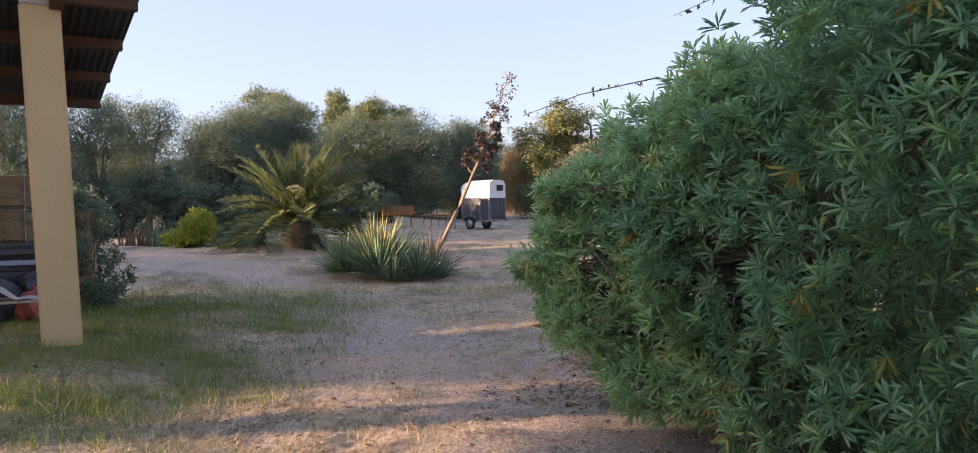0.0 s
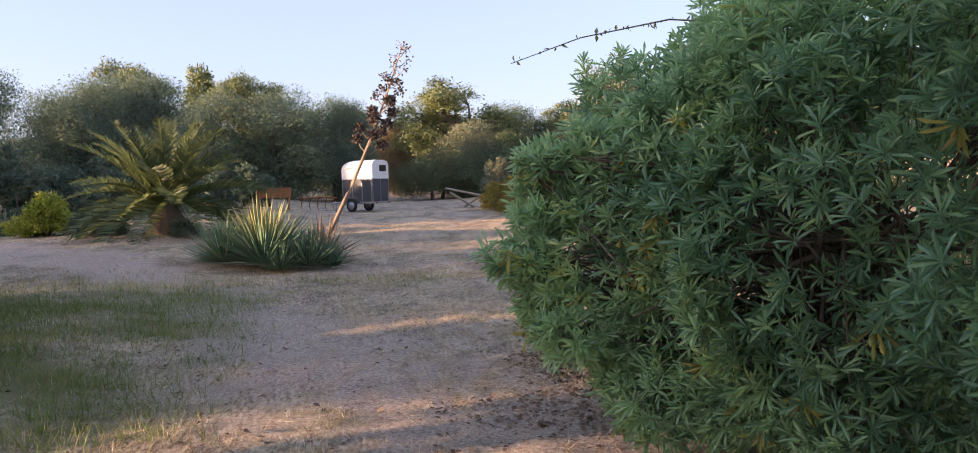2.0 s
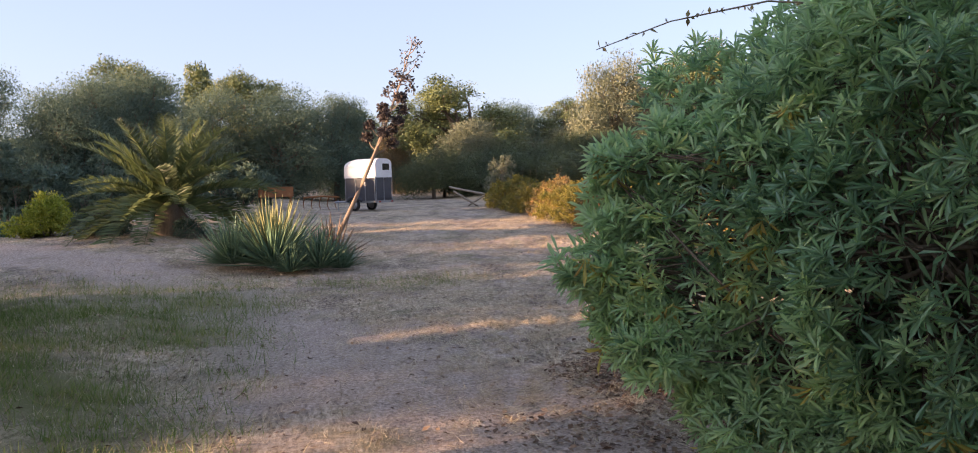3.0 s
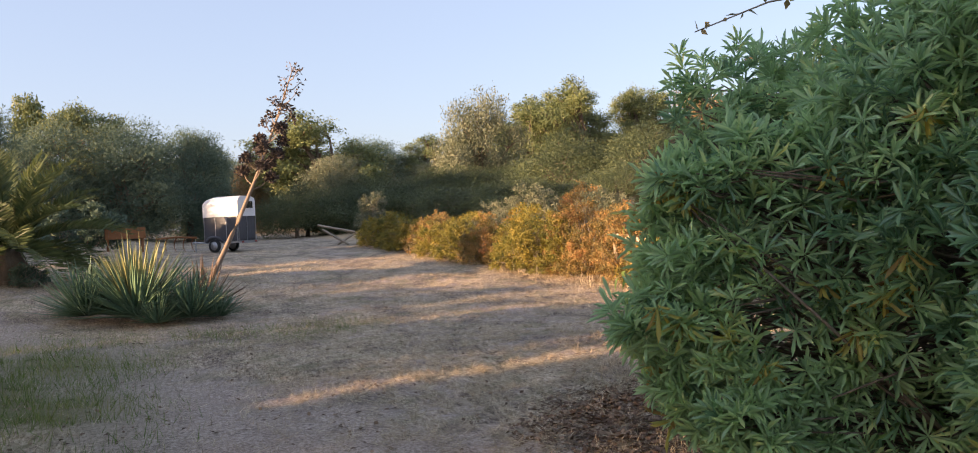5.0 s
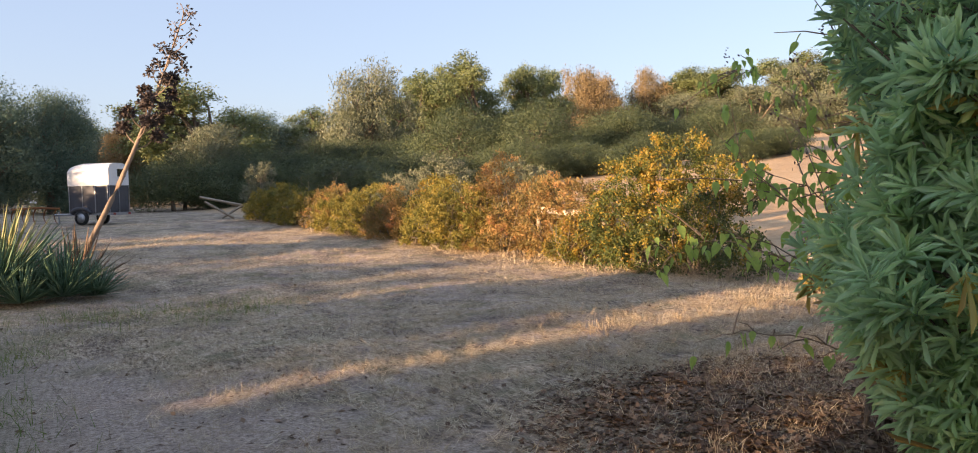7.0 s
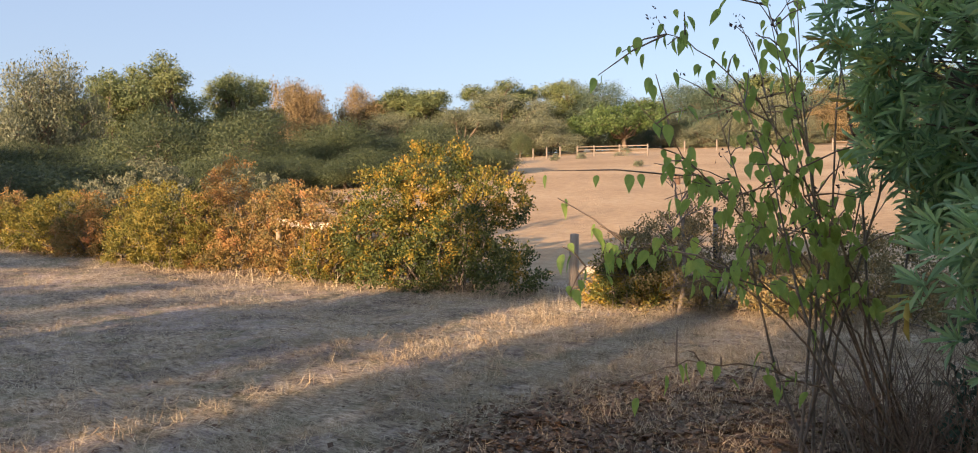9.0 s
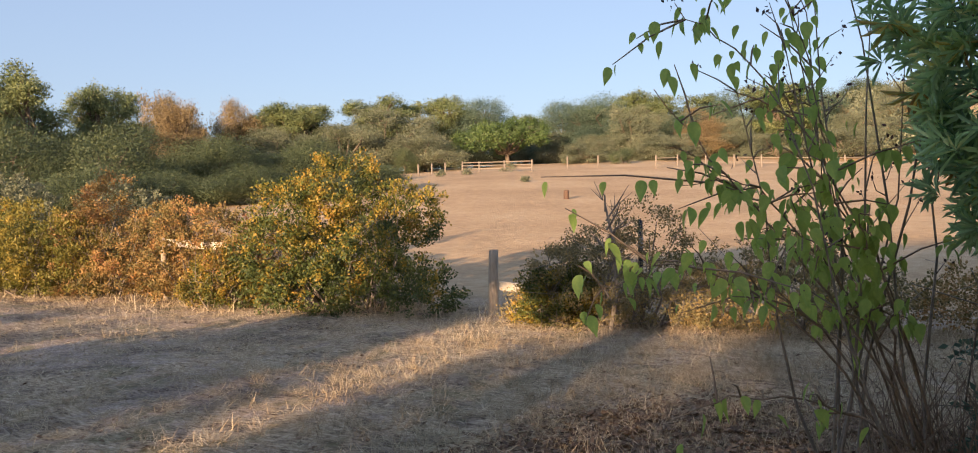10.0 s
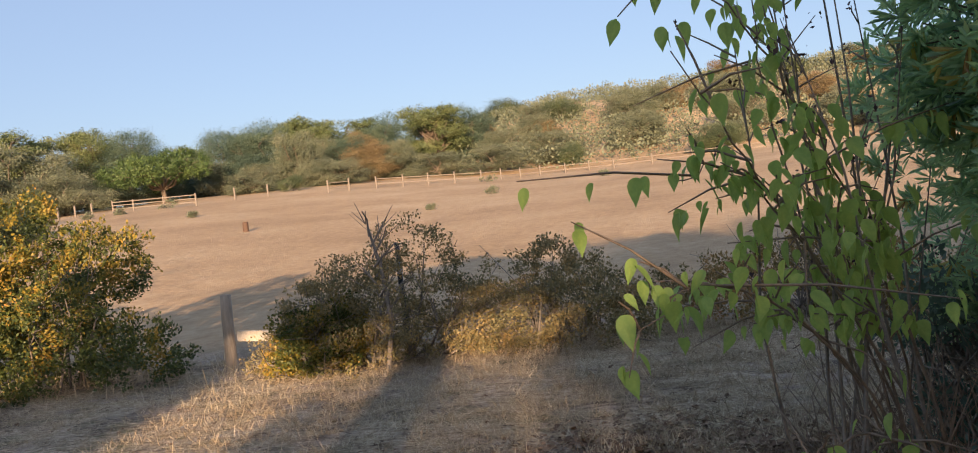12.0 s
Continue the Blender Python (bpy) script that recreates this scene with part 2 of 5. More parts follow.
def ground_material():
    """Bare trodden earth, dry straw, and green grass, each in its own patches of the plan."""
    m, t, b = material("dry_ground", 0.95)
    co = t.nodes.new("ShaderNodeTexCoord").outputs["Object"]
    fine, mid, big = noise_of(t, 30, 8, 0.85, co), noise_of(t, 3.2, 6, 0.7, co), noise_of(t, 0.42, 4, 0.55, co)
    straw_grain = noise_of(t, 26, 7, 0.85, co, (1.0, 0.3, 1.0))
    dirt = ramp(t, fine, [(0.40, (0.15, 0.12, 0.10)), (0.49, (0.425, 0.33, 0.268)), (0.60, (0.66, 0.55, 0.465))])
    straw = ramp(t, straw_grain, [(0.40, (0.14, 0.105, 0.075)), (0.49, (0.445, 0.335, 0.225)), (0.59, (0.74, 0.61, 0.45))])
    dead = ramp(t, straw_grain, [(0.40, (0.06, 0.045, 0.036)), (0.51, (0.22, 0.165, 0.13)), (0.63, (0.48, 0.39, 0.30))])
    patches = t.nodes.new("ShaderNodeMath")
    patches.operation = "ADD"
    t.links.new(mid, patches.inputs[0])
    t.links.new(big, patches.inputs[1])
    col = mixed(t, ramp(t, patches.outputs[0], [(0.86, (0, 0, 0)), (1.06, (1, 1, 1))]), dirt, straw)
    turned = noise_of(t, 0.9, 5, 0.7, co, (1.3, 0.8, 1))
    col = mixed(t, ramp(t, turned, [(0.47, (0, 0, 0)), (0.60, (0.85, 0.85, 0.85))]), col, dead)
    weeds = noise_of(t, 1.4, 6, 0.75, co)
    col = mixed(t, ramp(t, weeds, [(0.50, (0, 0, 0)), (0.63, (0.72, 0.72, 0.72))]), col, mixed(t, fine, (0.10, 0.115, 0.05), (0.30, 0.26, 0.15)))
    for layer, tint, amount in (("track", dirt, 0.85), ("green", (0.08, 0.125, 0.035), 0.9), ("field", None, 0.9)):
        at = t.nodes.new("ShaderNodeAttribute")
        at.attribute_name = layer
        mul = t.nodes.new("ShaderNodeMath")
        mul.operation = "MULTIPLY"
        t.links.new(at.outputs["Fac"], mul.inputs[0])
        mul.inputs[1].default_value = amount
        if tint is None:
            tint = ramp(t, mixed(t, 0.5, mid, noise_of(t, 0.12, 4, 0.6, co)), [(0.38, (0.40, 0.265, 0.15)), (0.5, (0.52, 0.355, 0.205)), (0.62, (0.61, 0.45, 0.28))])
        elif layer == "green":
            tint = mixed(t, fine, tint, (0.22, 0.19, 0.09))
        col = mixed(t, mul.outputs[0], col, tint)
    t.links.new(col, b.inputs["Base Color"])
    b.inputs["Specular IOR Level"].default_value = 0.15
    bumped(t, b, mixed(t, 0.5, mid, straw_grain), 1.0, 0.05)
    return m


M_GROUND = ground_material()

# ---- builders ----
RNG = np.random.default_rng(7)


def raw_mesh(name, verts, faces, mat, smooth=False):
    """A mesh from arrays; all faces have the same number of corners."""
    verts, faces = np.asarray(verts, np.float32), np.asarray(faces, np.int32)
    me = bpy.data.meshes.new(name)
    k = faces.shape[1]
    me.vertices.add(len(verts))
    me.vertices.foreach_set("co", verts.ravel())
    me.loops.add(faces.size)
    me.loops.foreach_set("vertex_index", faces.ravel())
    me.polygons.add(len(faces))
    me.polygons.foreach_set("loop_start", np.arange(0, faces.size, k, dtype=np.int32))
    me.polygons.foreach_set("loop_total", np.full(len(faces), k, np.int32))
    if smooth:
        me.polygons.foreach_set("use_smooth", np.ones(len(faces), bool))
    me.materials.append(mat)
    me.update(calc_edges=True)
    return me


def piece(name, verts, faces, mat, parent=None, label="", smooth=False):
    ob = new(name, raw_mesh(name, verts, faces, mat, smooth))
    ob.parent = parent
    return tagged(ob, label)


def part(name, bm, mat, parent=None, label=""):
    me = bpy.data.meshes.new(name)
    bm.to_mesh(me)
    bm.free()
    me.materials.append(mat)
    ob = new(name, me)
    ob.parent = parent
    return tagged(ob, label)


def thing(name, x, y, z, label, category, group="", turn=0.0):
    ob = new(name)
    ob.matrix_basis = pose(x, y, z, 0, 0, turn)
    return tagged(ob, label, category, group)


def box(bm, x0, x1, y0, y1, z0, z1, bevel=0.0, m=None):
    before = set(bm.verts)
    bmesh.ops.create_cube(bm, size=1)
    vs = [v for v in bm.verts if v not in before]
    for v in vs:
        v.co = Vector((x0 + (v.co.x + 0.5) * (x1 - x0), y0 + (v.co.y + 0.5) * (y1 - y0), z0 + (v.co.z + 0.5) * (z1 - z0)))
    if bevel:
        es = {e for v in vs for e in v.link_edges}
        vs = list({v for f in bmesh.ops.bevel(bm, geom=list(es), offset=bevel, segments=2, affect="EDGES")["faces"] for v in f.verts} | {v for v in vs if v.is_valid})
    if m is not None:
        bmesh.ops.transform(bm, matrix=m, verts=[v for v in vs if v.is_valid])
    return bm


def tube(points, radii, sides=6):
    """Vertices and quads of a tapered tube along a line of points."""
    pts = np.asarray(points, float)
    rad = np.broadcast_to(radii, len(pts)).astype(float)
    way = np.gradient(pts, axis=0)
    way /= np.linalg.norm(way, axis=1)[:, None] + 1e-9
    ref = np.where(np.abs(way[:, 2:3]) > 0.9, [[1.0, 0, 0]], [[0, 0, 1.0]])
    u = np.cross(way, ref)
    u /= np.linalg.norm(u, axis=1)[:, None] + 1e-9
    v = np.cross(way, u)
    a = np.linspace(0, 2 * np.pi, sides, endpoint=False)
    ring = np.cos(a)[None, :, None] * u[:, None] + np.sin(a)[None, :, None] * v[:, None]
    verts = (pts[:, None] + ring * rad[:, None, None]).reshape(-1, 3)
    n, s = len(pts), sides
    i, j = np.meshgrid(np.arange(n - 1), np.arange(s), indexing="ij")
    faces = np.stack([i * s + j, i * s + (j + 1) % s, (i + 1) * s + (j + 1) % s, (i + 1) * s + j], -1).reshape(-1, 4)
    return verts, faces


def joined(lots):
    verts, faces, n = [], [], 0
    for v, f in lots:
        verts.append(v)
        faces.append(np.asarray(f) + n)
        n += len(v)
    return np.concatenate(verts), np.concatenate(faces)


def unit(v):
    return v / (np.linalg.norm(v, axis=-1, keepdims=True) + 1e-9)


def scatter(shape, faces, places, along, size, normal=None, rng=RNG):
    """Copies of a small shape (its y along, its z facing), one at each place, in one set of arrays."""
    n = len(places)
    y = unit(np.asarray(along, float))
    ref = rng.normal(size=(n, 3)) if normal is None else normal + 0.25 * rng.normal(size=(n, 3))
    x = unit(np.cross(y, ref))
    z = np.cross(x, y)
    s = np.broadcast_to(size, n)[:, None, None]
    local = np.asarray(shape, float)[None] * s
    verts = places[:, None] + local[..., 0:1] * x[:, None] + local[..., 1:2] * y[:, None] + local[..., 2:3] * z[:, None]
    k = len(shape)
    out = np.asarray(faces)[None] + (np.arange(n) * k)[:, None, None]
    return verts.reshape(-1, 3), out.reshape(-1, len(faces[0]))


DIAMOND = ([(0, 0, 0), (0.2, 0.5, 0.04), (0, 1, -0.06), (-0.2, 0.5, 0.04)], [(0, 1, 2, 3)])
OVAL = ([(0, 0, 0), (0.3, 0.45, 0.05), (0, 1, -0.08), (-0.3, 0.45, 0.05)], [(0, 1, 2, 3)])
SPATULA = ([(0, 0, 0), (0.046, 0.32, 0.035), (0.072, 0.76, 0.02), (0, 1, -0.10), (-0.072, 0.76, 0.02), (-0.046, 0.32, 0.035)],
           [(0, 1, 2, 3), (0, 3, 4, 5)])
BLADE = ([(-0.02, 0, 0), (0.02, 0, 0), (0.16, 1, 0.0)], [(0, 1, 2)])
STRAW = ([(-0.022, 0, 0), (0.022, 0, 0), (0.0, 1, 0.02)], [(0, 1, 2)])


def on_lumps(lumps, n, rng, depth=0.25, hide=0.86, floor=None):
    """Places near the surface of a union of ellipsoids, with their outward ways."""
    lumps = np.asarray(lumps, float)
    c, r = lumps[:, :3], lumps[:, 3:]
    area = (r[:, 0] * r[:, 1] + r[:, 1] * r[:, 2] + r[:, 0] * r[:, 2])
    pick = rng.choice(len(lumps), size=int(n * 1.6), p=area / area.sum())
    d = unit(rng.normal(size=(len(pick), 3)))
    rad = 1.03 - depth * rng.random(len(pick)) ** 1.5
    wob = 1 + 0.10 * np.sin(5 * d[:, 0] + pick) * np.sin(4 * d[:, 1] + 2 * pick) + 0.06 * np.sin(9 * d[:, 2] + pick)
    p = c[pick] + d * r[pick] * (rad * wob)[:, None]
    out = unit(d / r[pick])
    inside = np.zeros(len(p), bool)
    for k in range(len(lumps)):
        inside |= (np.linalg.norm((p - c[k]) / r[k], axis=1) < hide) & (pick != k)
    keep = ~inside
    if floor is not None:
        keep &= p[:, 2] > floor
    return p[keep][:n], out[keep][:n]


def sprays(p, out, per, spread, rng):
    """Leaves gathered about the ends of twigs, with gaps between one spray and the next."""
    idx = np.repeat(np.arange(len(p)), per)
    off = np.clip(rng.normal(size=(len(idx), 3)), -1.5, 1.5) * spread * np.array([1, 1, 0.75])
    slide = np.clip(rng.normal(size=(len(idx), 1)), -1.5, 0.9) * spread * 0.8
    return p[idx] + off + out[idx] * slide, out[idx]


def limbs(base, lumps, rng, thick, sides=6, bend=0.15):
    """A trunk that forks to the middle of each lump."""
    lots = []
    base = np.asarray(base, float)
    lumps = np.asarray(lumps, float)
    mid = lumps[:, :3].mean(0)
    fork = base + (mid - base) * np.array([0.35, 0.35, 0.45])
    ts = np.linspace(0, 1, 6)[:, None]
    trunk = base + (fork - base) * ts + bend * thick * rng.normal(size=(6, 3)) * ts
    lots.append(tube(trunk, thick * np.linspace(1.15, 0.75, 6), sides + 2))
    for lump in lumps:
        end = lump[:3]
        k = np.linspace(0, 1, 5)[:, None]
        line = trunk[-1] + (end - trunk[-1]) * k + np.array([0, 0, 0.12]) * np.sin(np.pi * k) * np.linalg.norm(end - trunk[-1])
        line[1:-1] += 0.05 * np.linalg.norm(end - trunk[-1]) * rng.normal(size=(3, 3))
        lots.append(tube(line, thick * np.linspace(0.5, 0.12, 5), sides))
        for _ in range(3):
            tip = lump[:3] + unit(rng.normal(size=3)) * lump[3:] * 0.85
            lots.append(tube([line[3], (line[3] + tip) / 2 + 0.05 * rng.normal(size=3), tip], [thick * 0.2, thick * 0.1, thick * 0.04], 4))
    return joined(lots)


# ---- ground ----
HEDGE_Y = (0, 10, 15.8, 22, 35, 43, 60)
HEDGE_X = (9.6, 9.3, 8.75, 8.0, 7.1, 5.6, 4.0)


def ease(a, b, x):
    u = np.clip((x - a) / (b - a), 0, 1)
    return u * u * (3 - 2 * u)


def hedge_x(y):
    return np.interp(y, HEDGE_Y, HEDGE_X)


def height(x, y):
    """The lie of the land: a flat yard, a bank beside the palm, a field that rises to a hill."""
    x, y = np.asarray(x, float), np.asarray(y, float)
    z = (0.030 * np.clip(y - 20, 0, 22) + 0.013 * np.clip(y - 42, 0, 70)) * ease(19, 24, y) + 0.4 * ease(-1, -6, x) * ease(14, 26, y)
    z = z + 0.2 * ease(-2.6, -4.6, x) * ease(7.5, 10.5, y) * ease(17, 14, y)
    d = np.maximum(0, x - hedge_x(y) - 1.5)
    far = (0.0765 + 0.018 * ease(11, 50, y)) * d * d / (d + 6)
    far = np.where(far > 7.5, 7.5 + (far - 7.5) * 0.35, far)
    hill = 17 * ease(95, 190, x) * ease(78, 15, y)
    return z + np.minimum(far, 18) + hill


def waves(x, y, length, seed, n=7):
    r = np.random.default_rng(seed)
    z = 0 * x
    for _ in range(n):
        a, k = r.uniform(0, 6.28), 6.28 / length * r.uniform(0.6, 1.6)
        z = z + np.sin(k * (x * math.cos(a) + y * math.sin(a)) + r.uniform(0, 6.28))
    return z / math.sqrt(n)


def relief(x, y):
    near = ease(60, 25, np.hypot(x, y - 12))
    return near * (0.022 * waves(x, y, 2.6, 3) + 0.011 * waves(x, y, 0.7, 4)) * ease(0.6, 2.2, np.hypot(x + 5.05, y - 11.6))


def top(x, y):
    return float(height(x, y) + relief(np.float64(x), np.float64(y)))


def green_at(x, y):
    blot = 0.5 + 0.5 * waves(x, y, 2.4, 11)
    g = ease(-1.2, -3.4, x) * ease(7.6, 9.6, y) * ease(21, 16, y)
    g = np.maximum(g, 0.3 * ease(1.4, 0.6, np.hypot((x + 0.3) / 1.6, (y - 18.6) / 1.2)))
    return np.clip(g * (0.55 + 0.6 * blot), 0, 1)


TRACK = ((1.6, 6.0), (0.4, 9.0), (-0.7, 11.5), (-2.0, 14.5), (-3.6, 18.0), (-5.6, 21.5), (-8.6, 24.5), (-14.0, 27.0))


def track_at(x, y):
    """How far a place lies on the bare, trodden track."""
    d = np.full(np.shape(x), 99.0)
    for (x0, y0), (x1, y1) in zip(TRACK, TRACK[1:]):
        u = np.clip(((x - x0) * (x1 - x0) + (y - y0) * (y1 - y0)) / ((x1 - x0) ** 2 + (y1 - y0) ** 2), 0, 1)
        d = np.minimum(d, np.hypot(x - x0 - u * (x1 - x0), y - y0 - u * (y1 - y0)))
    d = d + 0.35 * waves(x, y, 1.5, 61) + 0.2 * waves(x, y, 0.6, 62)
    return ease(1.5, 0.5, d)


def axis_steps(lo, hi, step, reach):
    inner = np.arange(lo, hi + step / 2, step)
    grow = step * np.cumsum(1.12 ** np.arange(1, 200))
    grow = grow[grow < reach]
    return np.concatenate([lo - grow[::-1], inner, hi + grow])


def ground():
    xs, ys = axis_steps(-9, 13, 0.16, 1900), axis_steps(1, 30, 0.16, 1900)
    X, Y = np.meshgrid(xs, ys, indexing="xy")
    Z = height(X, Y) + relief(X, Y)
    nx, ny = len(xs), len(ys)
    i, j = np.meshgrid(np.arange(ny - 1), np.arange(nx - 1), indexing="ij")
    a = i * nx + j
    faces = np.stack([a, a + 1, a + nx + 1, a + nx], -1).reshape(-1, 4)
    me = raw_mesh("ground", np.stack([X, Y, Z], -1).reshape(-1, 3), faces, M_GROUND, True)
    for name, val in (("track", track_at(X, Y)), ("green", green_at(X, Y)), ("field", ease(0.5, 3.5, X - hedge_x(Y)))):
        me.attributes.new(name, "FLOAT", "POINT").data.foreach_set("value", val.ravel().astype(np.float32))
    tagged(new("ground", me), "trodden dry earth with straw and patches of grass", "ground", kind="structure")


ground()

# ---- trees and shrubs of the distance ----


def crown_lumps(kind, rng):
    """Ellipsoids (place, radii) of a crown, the leaf count, the leaf's length, and the trunk's thickness."""
    L = []
    if kind in ("gum", "gumgreen"):
        for _ in range(40):
            a, k = rng.uniform(0, 6.28), rng.uniform(0.05, 1) ** 0.5
            z = rng.uniform(2.6, 9.0)
            wide = 3.1 * math.sqrt(max(0.08, 1 - ((z - 5.4) / 4.1) ** 2))
            s = rng.uniform(0.65, 1.25)
            L.append((k * wide * math.cos(a), k * wide * math.sin(a), z, s, s, s * rng.uniform(0.55, 0.85)))
        return L, 34000, 0.20, 0.28
    if kind == "gumtall":
        for k in range(7):
            L.append((rng.normal() * 0.5, rng.normal() * 0.5, 5.5 + 0.62 * k, 1.1 - 0.05 * k, 1.1, 0.8))
        return L, 6000, 0.33, 0.2
    if kind == "mass":
        for _ in range(18):
            a, k = rng.uniform(0, 6.28), rng.uniform(0, 1) ** 0.5
            z = rng.uniform(0.4, 5.9)
            wide = 2.2 * (1 - 0.45 * max(0, z - 3) / 3)
            s = rng.uniform(0.9, 1.6)
            L.append((k * wide * math.cos(a), k * wide * math.sin(a), z, s, s, s * rng.uniform(0.7, 1.0)))
        return L, 44000, 0.135, 0.25
    if kind in ("olive", "olivegrey", "olivebrown"):
        for _ in range(22):
            a, k = rng.uniform(0, 6.28), rng.uniform(0, 1) ** 0.4
            z = rng.uniform(0.3, 4.2)
            wide = 2.8 * math.sqrt(max(0.1, 1 - (max(0, z - 1.4) / 3.2) ** 2))
            s = rng.uniform(0.65, 1.2)
            L.append((k * wide * math.cos(a), k * wide * math.sin(a), z, s, s, s * rng.uniform(0.6, 0.9)))
        return L, 32000, 0.135, 0.2
    if kind == "mound":
        for _ in range(12):
            a, k = rng.uniform(0, 6.28), rng.uniform(0, 1) ** 0.5
            s = rng.uniform(1.3, 1.9)
            L.append((k * 1.9 * math.cos(a), k * 1.9 * math.sin(a), 0.5 + 3.0 * (1 - k * k * 0.7) * rng.uniform(0.2, 1), s, s, s * 0.75))
        return L, 46000, 0.115, 0.2
    if kind == "rbush":
        for _ in range(9):
            a, k = rng.uniform(0, 6.28), rng.uniform(0, 1) ** 0.5
            s = rng.uniform(0.9, 1.3)
            L.append((k * 1.6 * math.cos(a), k * 1.6 * math.sin(a), 0.7 + 2.1 * (1 - k * 0.6) * rng.uniform(0.4, 1), s, s, s * 0.8))
        return L, 26000, 0.11, 0.15
    if kind == "pine":
        for _ in range(16):
            a, k = rng.uniform(0, 6.28), rng.uniform(0, 1) ** 0.5
            L.append((k * 5.6 * math.cos(a), k * 5.6 * math.sin(a), 2.6 + 2.2 * (1 - k * k) * rng.uniform(0.5, 1), rng.uniform(1.5, 2.2), rng.uniform(1.5, 2.2), rng.uniform(0.8, 1.3)))
        return L, 20000, 0.26, 0.3
    for k in range(8):
        L.append((0, 0, 1.2 + 0.72 * k, 1.7 - 0.19 * k, 1.7 - 0.19 * k, 0.42))
    return L, 6000, 0.3, 0.18


TREE_LOOK = {
    "gum": (M_GUM, 10.0, 3.6, "tall eucalyptus with a loose olive-green crown", "tree"),
    "gumgreen": (M_GUM, 10.0, 3.6, "tall dense green tree at the field's edge", "tree"),
    "gumtall": (M_GUM, 10.4, 1.5, "slender tall tree with a small dark crown", "tree"),
    "mass": (M_DARK_HAZED, 7.0, 3.3, "dark green evergreen tree leafy to the ground", "tree"),
    "olive": (M_OLIVE, 5.0, 3.4, "grey-green wild olive tree leafy to the ground", "tree"),
    "olivegrey": (M_OLIVE, 5.0, 3.4, "grey-green tree with thin dry top", "tree"),
    "olivebrown": (M_BROWN, 5.0, 3.4, "brownish dry-leaved tree in evening sun", "tree"),
    "mound": (M_MOUND, 4.6, 3.3, "broad rounded mastic shrub in the field", "shrub"),
    "rbush": (M_MOUND, 3.7, 2.7, "dense rounded dark green shrub", "shrub"),
    "pine": (M_PINE, 5.9, 7.2, "spreading umbrella pine with flat green crown", "tree"),
    "spruce": (M_DARK_HAZED, 7.0, 1.7, "small dark conifer with tiered branches", "tree"),
}
TREE_STOCK = {}


def tree_of(kind, which):
    """The first tree of a kind and variant, built once."""
    mat, h, r, label, cat = TREE_LOOK[kind]
    rng = np.random.default_rng(100 + 17 * which + sum(map(ord, kind)))
    L, n, leaf, thick = crown_lumps(kind, rng)
    ob = thing("tree" if cat == "tree" else "shrub", 0, 0, 0, label, cat, "trees of the distance" if cat == "tree" else "shrubs of the distance")
    v, f = limbs((0, 0, -0.3), L, rng, thick)
    piece("trunk", v, f, M_BARK, ob, smooth=True)
    p, out = on_lumps(L, n // 40, rng, 0.45, 0.72, 0.05)
    p, out = sprays(p, out, 40, 0.30 if kind in ("mound", "rbush", "mass") else 0.22, rng)
    along = 0.5 * out + 0.9 * rng.normal(size=p.shape) + np.array([0, 0, -0.5 if kind.startswith("gum") else 0.35])
    v, f = scatter(*DIAMOND, p, along, leaf * rng.uniform(0.6, 1.25, len(p)), out + np.array([0, 0, 0.3]) + 0.4 * rng.normal(size=p.shape), rng)
    piece("crown", v, f, mat, ob)
    return ob


def plant_tree(kind, x, y, h, r, turn):
    which = int(abs(x * 3 + y * 7)) % (3 if kind in ("gum", "olive", "mass") else 2 if kind in ("olivebrown", "mound") else 1)
    _, h0, r0, _, _ = TREE_LOOK[kind]
    m = pose(x, y, float(height(x, y)) - 0.05, 0, 0, turn) @ Matrix.Diagonal((r / r0, r / r0, h / h0, 1))
    if (kind, which) not in TREE_STOCK:
        TREE_STOCK[kind, which] = tree_of(kind, which)
        TREE_STOCK[kind, which].matrix_basis = m
    else:
        src = TREE_STOCK[kind, which]
        ob = copy_thing(src, Matrix.Identity(4))
        ob.matrix_basis = m


